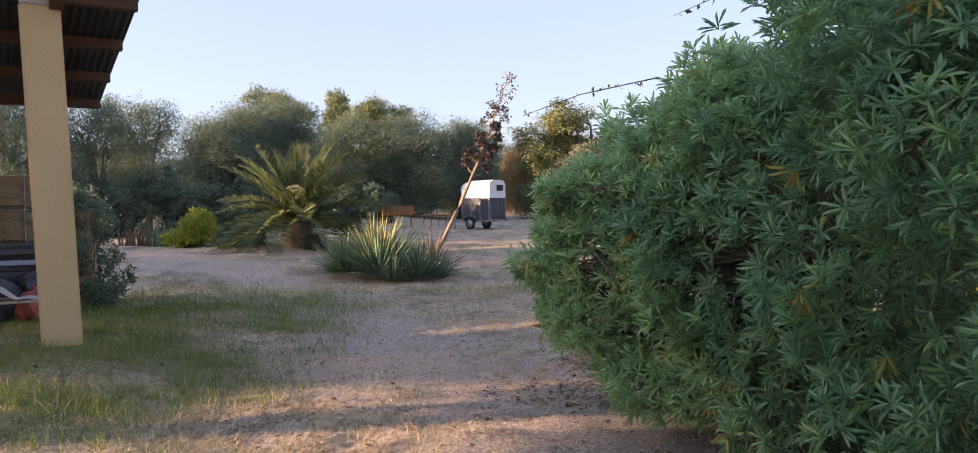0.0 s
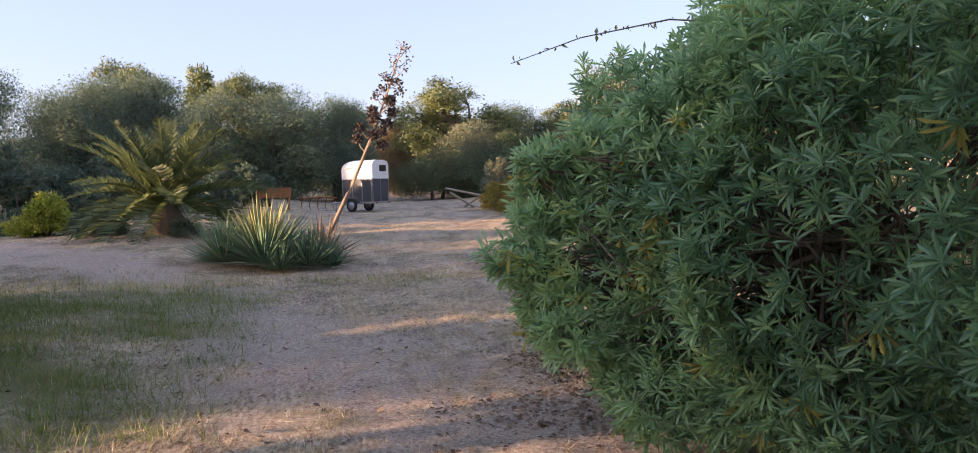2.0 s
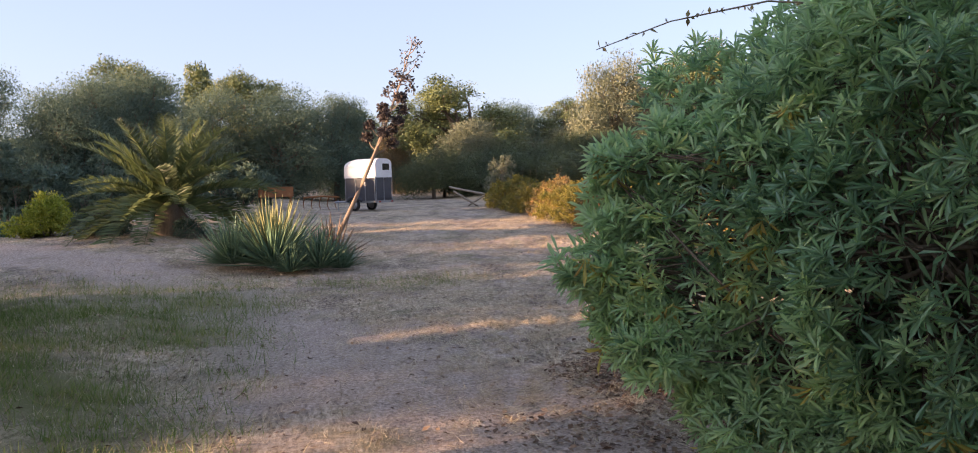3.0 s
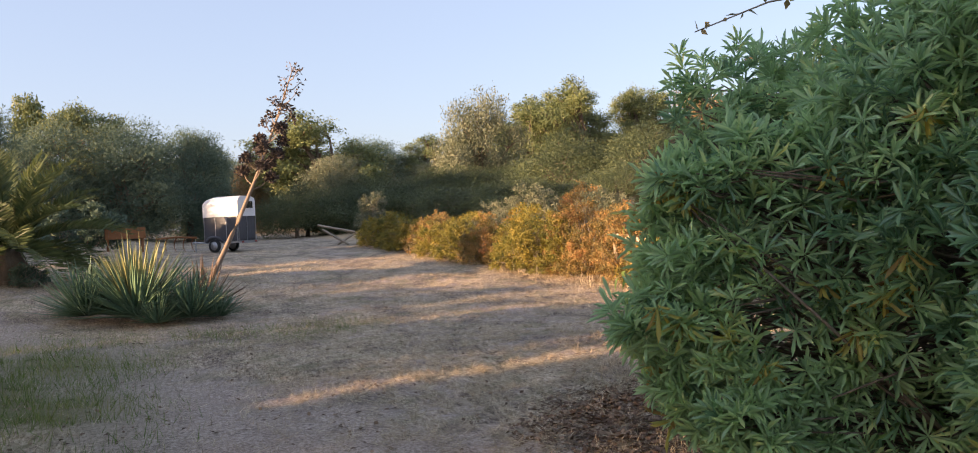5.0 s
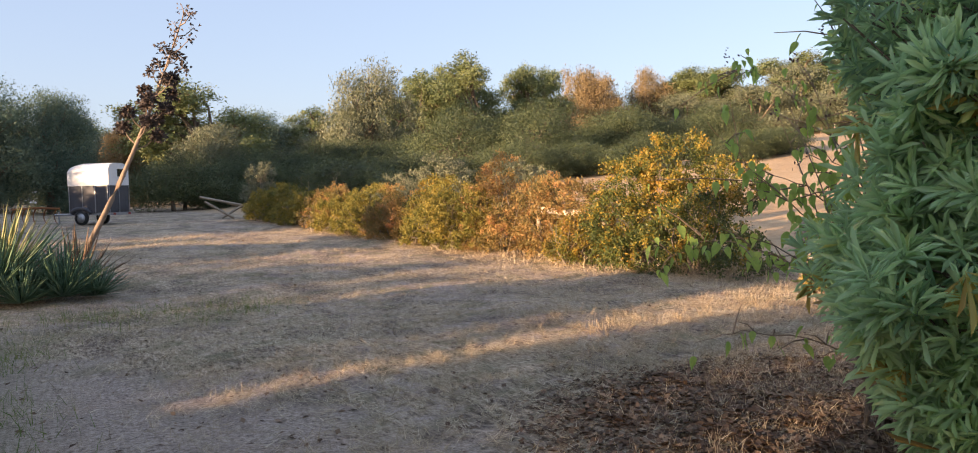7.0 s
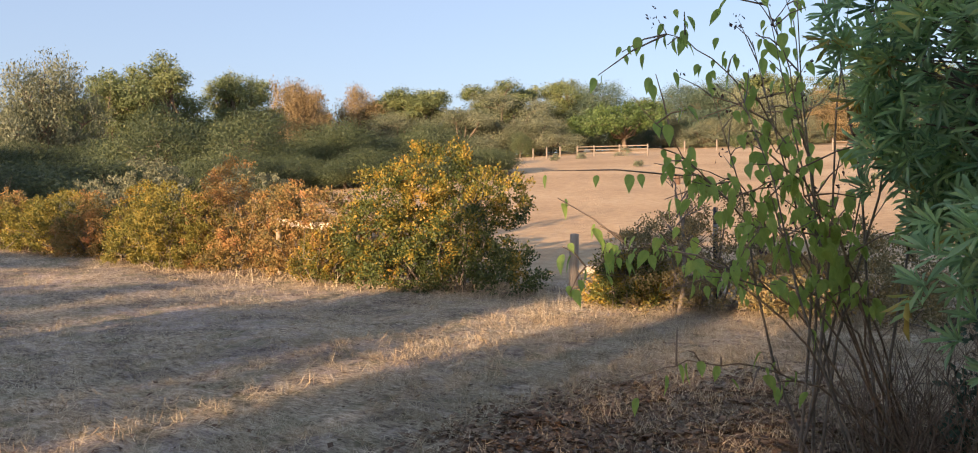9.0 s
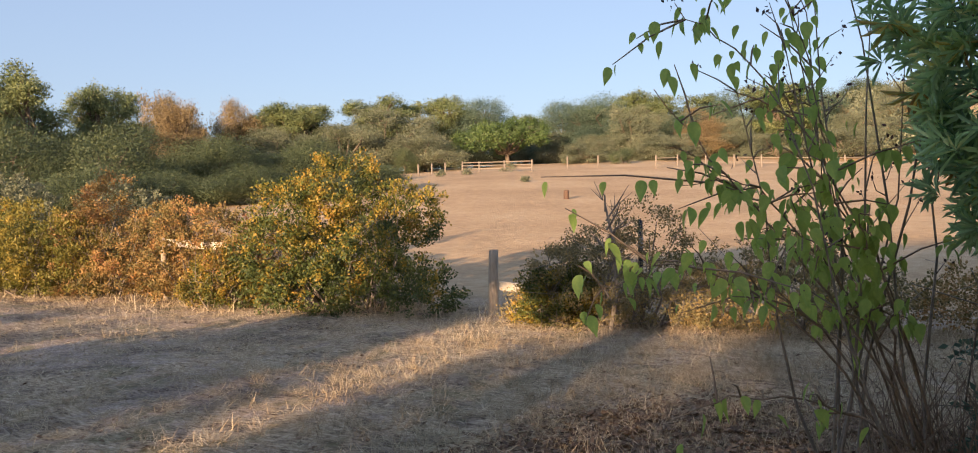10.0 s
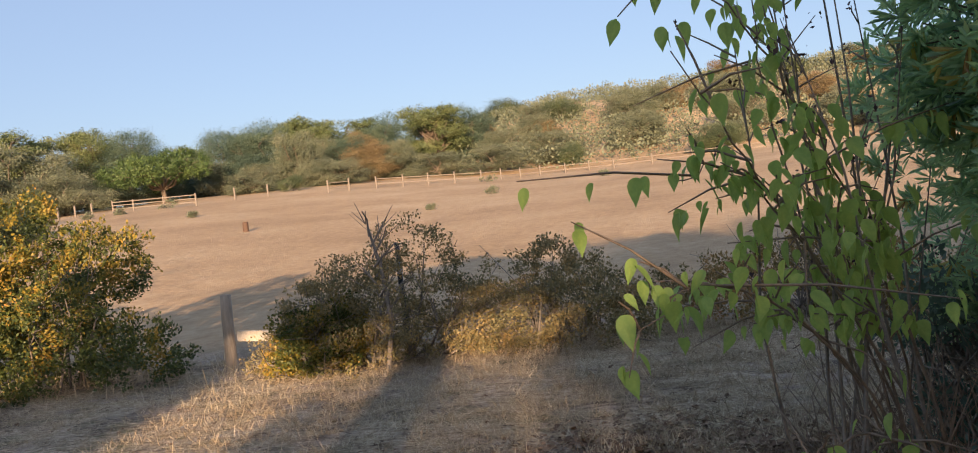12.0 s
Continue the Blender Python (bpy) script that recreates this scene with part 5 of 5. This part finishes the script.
for x, y, h, lean in OLD_POSTS:
    post_thing(x, y, h, lean, r=0.075 if y < 16 else 0.055)


def rail_thing(p, q, w, words, name="fence_rail", group="rails of the old fence", mat=None):
    p, q = Vector(p), Vector(q)
    ob = thing(name, *p, words, "fence rail", group)
    d = q - p
    bm = bmesh.new()
    box(bm, 0, d.length, -0.018, 0.018, -w / 2, w / 2, 0.006, d.to_track_quat("X", "Z").to_matrix().to_4x4())
    part("plank", bm, mat or M_PALEWOOD, ob)


rail_thing((7.92, 22.35, 1.10), (7.98, 20.1, 0.99), 0.13, "bleached timber rail nailed to fence posts")
rail_thing((7.5, 28.4, 0.98), (7.72, 25.5, 0.95), 0.12, "bleached timber rail half hidden by bushes")
rail_thing((7.0, 35.0, 1.05), (7.24, 31.8, 1.0), 0.12, "bleached timber rail half hidden by bushes")
rail_thing((6.64, 38.2, 1.0), (7.0, 35.1, 1.04), 0.12, "bleached timber rail half hidden by bushes")
rail_thing((8.75, 15.75, 0.42), (8.6, 14.7, 0.36), 0.13, "short bleached timber board at the fence post")
b = post_thing(9.05, 13.7, 1.36, 0.0, "thin black post with a pale band", M_BLACK, 0.035, "marker_post", "marker")
v, f = tube([(0, 0, 0.98), (0, 0, 1.12)], 0.039, 8)
piece("band", v, f, M_GALV, b, "pale grey band")

FIELD_FENCE = ((66.5, 61.1), (68.2, 60.6), (69.8, 60.0), (71.0, 58.6), (70.0, 55.8), (68.8, 52.0), (67.7, 48.2))
for x, y in FIELD_FENCE:
    post_thing(x, y, 1.15, 0.0, "grey timber post of the field fence", M_TWIG, 0.09, group="posts of the field fence")
for (x0, y0), (x1, y1) in zip(FIELD_FENCE[3:], FIELD_FENCE[4:]):
    for hh in (0.35, 0.68, 1.0):
        rail_thing((x0, y0, top(x0, y0) + hh), (x1, y1, top(x1, y1) + hh), 0.085, "grey timber rail of the field fence", group="rails of the field fence", mat=M_TWIG)
LONE = ((72.5, 46.8), (74.2, 44.2))
for x, y in LONE:
    post_thing(x, y, 1.2, 0.0, "lone grey timber fence post", M_TWIG, 0.09, group="posts of the field fence")
FAR_FENCE = [(74.8, 38.3), (77.3, 37.0), (80.0, 35.0), (81.6, 32.6), (82.8, 30.2), (84.0, 27.6), (85.5, 25.0), (88.0, 23.2), (91.0, 21.4), (94.0, 19.4), (96.0, 16.6), (96.3, 13.8), (95.2, 10.9), (95.0, 6.5), (95.0, 2.0), (95.0, -3.0), (95.0, -8.0), (95.0, -13.0)]
for x, y in FAR_FENCE:
    post_thing(x, y, 1.25, 0.0, "grey timber post of the upper field fence", M_TWIG, 0.09, group="posts of the field fence")
for k, ((x0, y0), (x1, y1)) in enumerate(zip(FAR_FENCE, FAR_FENCE[1:])):
    if k != 1:
        for hh in (0.45, 0.95):
            rail_thing((x0, y0, top(x0, y0) + hh), (x1, y1, top(x1, y1) + hh), 0.075, "grey timber rail of the upper field fence", group="rails of the field fence", mat=M_TWIG)
post_thing(39.0, 30.0, 0.5, 0.05, "short dark stump standing in the field", M_ROOFWOOD, 0.16, "stump", "field")
for n, (x, y, s) in enumerate(((60.6, 20.0, 0.6), (64.5, 54.0, 0.6), (62.0, 55.0, 0.5), (68.0, 51.0, 0.7), (82.0, 44.6, 1.2), (84, 24.0, 0.8), (52, 40, 0.25), (47, 22, 0.2), (75, 12, 0.5))):
    bush(x, y, lumps_in(s * 1.2, s * 1.2, s * 1.25, 6, 400 + n), 900, 0.12, M_OLIVE, "small green shrub standing alone in the dry field", DIAMOND, 6, 420 + n, "shrub", "shrubs in the field")

# ---- bare sapling, climbing vine, brambles ----


def bare_sapling(x, y):
    rng = np.random.default_rng(44)
    ob = thing("bare_sapling", x, y, top(x, y), "leafless grey sapling with forked branches", "sapling")
    v, f = tube([(0, 0, -0.1), (0.03, -0.1, 0.5), (0.05, -0.05, 1.1), (0.05, 0.05, 1.55)], [0.034, 0.028, 0.02, 0.013], 6)
    piece("trunk", v, f, M_TWIG, ob, smooth=True)
    for k in range(11):
        z = 0.35 + 1.2 * k / 11
        a = rng.uniform(0, 6.28)
        p = np.array([0.04, -0.06 + 0.07 * z, z])
        d = np.array([0.3 * math.cos(a), math.sin(a), 0.9])
        q = p + unit(d) * rng.uniform(0.22, 0.42)
        lots = [tube([p, (p + q) / 2 + 0.03 * rng.normal(size=3), q], [0.013, 0.010, 0.006], 5)]
        for _ in range(3):
            e = q + unit(d + 0.8 * rng.normal(size=3)) * 0.12
            lots.append(tube([(p + q) / 2, e], [0.007, 0.003], 3))
        v, f = joined(lots)
        piece("branch", v, f, M_TWIG, ob)


bare_sapling(7.75, 13.6)


def leaf_mesh(mat):
    half = np.array([(0.0, 0.0), (0.13, 0.03), (0.25, 0.14), (0.30, 0.33), (0.255, 0.55), (0.15, 0.78), (0.06, 0.95), (0.0, 1.1)])
    flat = np.concatenate([half, half[-2:0:-1] * [-1, 1]])
    rim = np.stack([flat[:, 0], flat[:, 1], 0.22 * np.abs(flat[:, 0]) - 0.18 * flat[:, 1] ** 2], -1)
    verts = np.concatenate([rim, [[0, 0.40, -0.03]]])
    n = len(rim)
    faces = [(i, (i + 1) % n, n) for i in range(n)]
    return raw_mesh("leaf", verts, faces, mat, True)


VINE_STEMS = (
    ((2.9, 9.7, 0), (2.65, 10.1, 0.8), (2.4, 10.4, 1.3), (2.15, 10.6, 1.6), (1.95, 10.8, 1.9)),
    ((2.85, 9.75, 0), (2.7, 10.0, 1.1), (2.55, 10.3, 1.75), (2.35, 10.55, 2.1), (2.15, 10.75, 2.3)),
    ((2.85, 9.65, 0), (2.6, 9.95, 0.4), (2.25, 10.25, 0.62), (1.95, 10.5, 0.66), (1.75, 10.65, 0.6)),
    ((2.8, 9.8, 0), (2.55, 10.2, 0.75), (2.25, 10.55, 1.1), (2.0, 10.8, 1.2), (1.8, 11.0, 1.05)),
    ((3.0, 9.9, 0), (2.85, 10.15, 1.2), (2.75, 10.3, 1.9), (2.65, 10.4, 2.5)),
    ((2.95, 9.8, 0), (2.8, 10.1, 0.9), (2.6, 10.4, 1.35), (2.45, 10.6, 1.55), (2.3, 10.8, 1.5)),
    ((3.1, 9.9, 0), (3.0, 10.2, 1.1), (2.95, 10.35, 1.9), (2.9, 10.4, 2.6)),
    ((2.9, 9.9, 0), (2.7, 10.2, 0.8), (2.5, 10.45, 1.05), (2.3, 10.6, 1.0)),
    ((3.0, 9.8, 0), (2.8, 10.0, 0.7), (2.5, 10.2, 1.15), (2.3, 10.3, 1.3)),
    ((3.1, 9.85, 0), (2.9, 10.05, 0.9), (2.6, 10.2, 1.45), (2.4, 10.3, 1.75)),
    ((3.1, 9.8, 0), (2.9, 9.95, 0.8), (2.65, 10.05, 1.2), (2.5, 10.1, 1.35)),
)


def vine():
    rng = random.Random(77)
    g = np.random.default_rng(78)
    ob = thing("climbing_vine", 2.9, 9.75, 0, "climbing shrub with drooping pointed green leaves", "vine")
    off = np.array([2.9, 9.75, 0])
    leaf = [leaf_mesh(M_VINE) for _ in range(1)]
    count = 0
    for s, pts in enumerate(VINE_STEMS):
        pts = np.array(pts, float) - off
        k = np.linspace(0, 1, 18)
        base = np.linspace(0, 1, len(pts))
        line = np.stack([np.interp(k, base, pts[:, c]) for c in range(3)], -1)
        line[1:-1] = (line[:-2] + line[1:-1] * 2 + line[2:]) / 4
        line[1:] += 0.012 * g.normal(size=(17, 3))
        v, f = tube(line, np.linspace(0.007, 0.002, 18), 6)
        st = piece("stem", v, f, M_STEM, ob, "thin brown stem", True)
        shoots = []
        for side in range(9):
            i = rng.randrange(7, 17)
            e = line[i] + np.array([g.normal() * 0.17 - 0.06, g.normal() * 0.17 + 0.03, g.normal() * 0.12 + 0.04])
            shoots.append((line[i], e))
            v, f = tube([line[i], (line[i] + e) / 2 + [0, 0, 0.02], e], [0.005, 0.004, 0.002], 4)
            piece("side_shoot", v, f, M_STEM, st)
        lo = 0.5 if s not in (2,) else 0.55
        for j in range(16 if s == 2 else 54 if s < 4 or s == 5 else 90 if s > 7 else 36):
            u = rng.uniform(lo, 1.0)
            p = np.array([np.interp(u, k, line[:, c]) for c in range(3)]) + g.normal(size=3) * np.array([0.06, 0.06, 0.05])
            if j % 5 < 3:
                a, b = shoots[j % len(shoots)]
                p = a + (b - a) * rng.uniform(0.3, 1.0) + g.normal(size=3) * 0.02
            le = new("leaf", leaf[0])
            le.parent = ob
            size = rng.uniform(0.040, 0.098)
            # hangs by its stalk, tip down, facing anywhere
            le.matrix_local = pose(*p, 0, 0, rng.uniform(0, 360)) @ pose(0, 0, 0, -rng.uniform(45, 88), rng.uniform(-25, 25), 0) @ Matrix.Scale(size, 4)
            count += 1
    # dried berry clusters at the top shoots
    pos = np.concatenate([np.array(VINE_STEMS[i][-1]) - off + g.normal(size=(12, 3)) * np.array([0.03, 0.03, 0.05]) for i in (1, 4, 6)])
    v, f = scatter(*OVAL, pos, g.normal(size=pos.shape), 0.022, rng=g)
    tagged(piece("dry_flower_head", v, f, M_BERRY, ob, "dark dried flower heads"), kind="stuff")


vine()


def dry_shrub():
    """Upright dry twigs with dark seed heads, standing among the vine."""
    g = np.random.default_rng(131)
    ob = thing("dry_shrub", 2.75, 10.15, 0, "dead brown shrub with dark dried seed heads", "shrub")
    for k in range(10):
        root = np.array([g.normal() * 0.14, g.normal() * 0.12, -0.05])
        tip = np.array([g.uniform(-0.65, 0.25), g.uniform(-0.35, 0.4), g.uniform(1.9, 2.9)])
        mid = root + (tip - root) * 0.5 + np.array([g.normal() * 0.08 + 0.08, g.normal() * 0.08, 0])
        line = np.array([root, (root + mid) / 2 + 0.03 * g.normal(size=3), mid, (mid + tip) / 2 + 0.03 * g.normal(size=3), tip])
        v, f = tube(line, [0.009, 0.008, 0.006, 0.004, 0.002], 5)
        br = piece("branch", v, f, M_TWIG, ob, smooth=True)
        lots, heads = [], []
        for _ in range(6):
            u = g.uniform(0.45, 1.0) * 4
            i = min(3, int(u))
            a = line[i] + (line[i + 1] - line[i]) * (u - i)
            e = a + np.array([g.normal() * 0.10, g.normal() * 0.10, abs(g.normal()) * 0.12 + 0.03])
            lots.append(tube([a, (a + e) / 2 + 0.01 * g.normal(size=3), e], [0.004, 0.003, 0.0015], 4))
            heads.append(e + 0.016 * g.normal(size=(5, 3)))
        v, f = joined(lots)
        tagged(piece("twig_spray", v, f, M_TWIG, br), kind="stuff")
        heads = np.concatenate(heads)
        v, f = scatter(*OVAL, heads, g.normal(size=heads.shape), 0.022 * g.uniform(0.7, 1.4, len(heads)), rng=g)
        tagged(piece("seed_head", v, f, M_BERRY, br, "dark dried seed head"), kind="stuff")


dry_shrub()


def bramble_shoot(points, seed, leaf=0.035, n=26, words="thin arching bramble shoot with small leaves"):
    rng = np.random.default_rng(seed)
    pts = np.array(points, float)
    ob = thing("bramble_shoot", *pts[0], words, "bramble", "arching brambles")
    pts = pts - pts[0]
    k = np.linspace(0, 1, 16)
    base = np.linspace(0, 1, len(pts))
    line = np.stack([np.interp(k, base, pts[:, c]) for c in range(3)], -1)
    v, f = tube(line, np.linspace(0.006, 0.002, 16), 4)
    piece("stem", v, f, M_STEM, ob)
    u = rng.uniform(0.15, 1, n)
    p = np.stack([np.interp(u, k, line[:, c]) for c in range(3)], -1)
    v, f = scatter(*OVAL, p, rng.normal(size=(n, 3)) + [0, 0, 0.2], leaf * rng.uniform(0.6, 1.4, n), rng=rng)
    tagged(piece("leafage", v, f, M_BRAMBLE, ob), kind="stuff")


bramble_shoot(((1.75, 7.7, 2.45), (1.15, 7.9, 2.52), (0.65, 7.9, 2.42), (0.25, 7.8, 2.27)), 1, 0.035, 34)
bramble_shoot(((2.2, 6.9, 2.6), (1.9, 7.2, 2.95), (1.55, 7.5, 3.0), (1.25, 7.7, 2.9)), 2, 0.045, 30)
bramble_shoot(((2.5, 6.0, 2.8), (2.2, 6.4, 3.15), (1.9, 6.6, 3.1)), 3, 0.04, 30)
bramble_shoot(((2.6, 5.6, 2.8), (2.2, 5.8, 3.05), (1.9, 6.1, 2.95)), 4, 0.04, 30)
bramble_shoot(((3.0, 9.2, 2.6), (2.7, 9.9, 2.75), (2.3, 10.4, 2.7)), 5, 0.04, 20)

bush(3.7, 9.2, lumps_in(0.7, 0.6, 1.2, 20, 501), 6000, 0.05, M_DARK_HAZED, "dark twiggy undergrowth at the hedge's end", OVAL, 40, 502, "undergrowth", "undergrowth")

# ---- litter, straw and grass ----


def spread(name, n, where, shape, size, mat, up, words, cat, seed, lift=0.0, even=0.04):
    """n blades over the ground, kept where where(x, y) is likely."""
    rng = np.random.default_rng(seed)
    x, y = rng.uniform(-7, 9.5, 9 * n), np.exp(rng.uniform(math.log(5.5), math.log(34), 9 * n))
    clump = np.clip(0.25 + 1.1 * waves(x, y, 0.45, seed + 200) + 0.5 * waves(x, y, 1.6, seed + 300), even, 1)
    keep = rng.random(9 * n) < where(x, y) * clump
    x, y = x[keep][:n], y[keep][:n]
    z = height(x, y) + relief(x, y) + lift
    a = rng.uniform(0, 6.28, len(x))
    el = rng.uniform(*up, len(x))
    way = np.stack([np.cos(a) * np.cos(el), np.sin(a) * np.cos(el), np.sin(el)], -1)
    v, f = scatter(*shape, np.stack([x, y, z], -1), way, size * rng.uniform(0.5, 1.4, len(x)), np.tile([0, 0, 1.0], (len(x), 1)) if up[1] < 0.6 else None, rng)
    tagged(piece(name, v, f, mat), words, cat, kind="stuff")


def straw_at(x, y):
    d = hedge_x(y) - x
    w = 0.18 + 0.55 * ease(0.3, 0.9, 0.5 + 0.5 * waves(x, y, 2.2, 21)) + 0.9 * ease(2.2, 0.7, d) + 0.5 * ease(1.5, 3.2, x) * ease(14, 11, y)
    return np.clip(w, 0, 1) * (d > -0.8) * (1 - 0.8 * green_at(x, y)) * (1 - 0.75 * track_at(x, y))


def litter_at(x, y):
    w = 1.0 * ease(1.15, 0.6, np.hypot((x - 3.0) / 2.1, (y - 10.9) / 1.5)) + 0.12 * ease(2.0, 0.6, np.abs(x - 1.6)) * ease(10.5, 9.6, y) * ease(8.4, 9.4, y) + 0.006
    return np.clip(w, 0, 1) * (x < hedge_x(y))


def standing_at(x, y):
    d = hedge_x(y) - x
    return np.clip(1.0 * ease(1.5, 0.6, d) * (d > -0.6) * (0.3 + 0.7 * ease(0.4, 0.8, 0.5 + 0.5 * waves(x, y, 1.3, 31))), 0, 1)


spread("straw_litter", 150000, straw_at, STRAW, 0.10, M_STRAW, (0.0, 0.40), "dry straw lying over the ground", "straw", 51, 0.004)
spread("short_dry_grass", 80000, straw_at, BLADE, 0.085, M_STRAW, (0.5, 1.5), "short dry grass stubble on the ground", "grass", 52)
spread("dry_tussocks", 80000, lambda x, y: np.clip(ease(2.0, 4.0, x) * ease(16.5, 13.5, y) * (x < hedge_x(y) - 0.1) + 0.16, 0, 1) * (1 - 0.9 * track_at(x, y)), STRAW, 0.105, M_OLDSTRAW, (0.15, 1.3), "brown dry grass tussocks over the yard", "grass", 58)
spread("green_grass", 70000, lambda x, y: green_at(x, y), BLADE, 0.14, M_GRASS, (0.7, 1.5), "green grass growing on the bank", "grass", 53)
spread("tall_dry_grass", 12000, standing_at, STRAW, 0.24, M_STRAW, (0.6, 1.5), "tall dry grass along the bushes", "grass", 54)
spread("cut_hay", 110000, lambda x, y: ease(-1.5, 1.0, x) * ease(8.5, 10.5, y) * ease(19, 15, y) * (x < hedge_x(y) - 0.2) * (1 - litter_at(x, y)), STRAW, 0.10, M_STRAW, (0.0, 0.30), "cut hay lying in swathes", "hay", 57, 0.012)
spread("leaf_litter", 220000, litter_at, OVAL, 0.052, M_LITTER, (-0.3, 0.5), "brown fallen leaves on the ground", "leaf litter", 55, 0.008, 0.38)


def dead_stems():
    """The dry tangle under the hedge's open end."""
    rng = np.random.default_rng(91)
    lots = []
    for _ in range(560):
        x, y = rng.uniform(2.55, 3.9), rng.uniform(8.5, 10.1)
        p = np.array([x, y, -0.02])
        q = p + np.array([rng.normal() * 0.24, rng.normal() * 0.24, rng.uniform(0.2, 0.9) ** 1.3])
        lots.append(tube([p, (p + q) / 2 + 0.08 * rng.normal(size=3), q], [0.0045, 0.0035, 0.0015], 3))
    v, f = joined(lots)
    tagged(piece("dead_stems", v, f, M_STALK), "tangle of dry brown stems under the hedge", "dry stems", kind="stuff")


dead_stems()
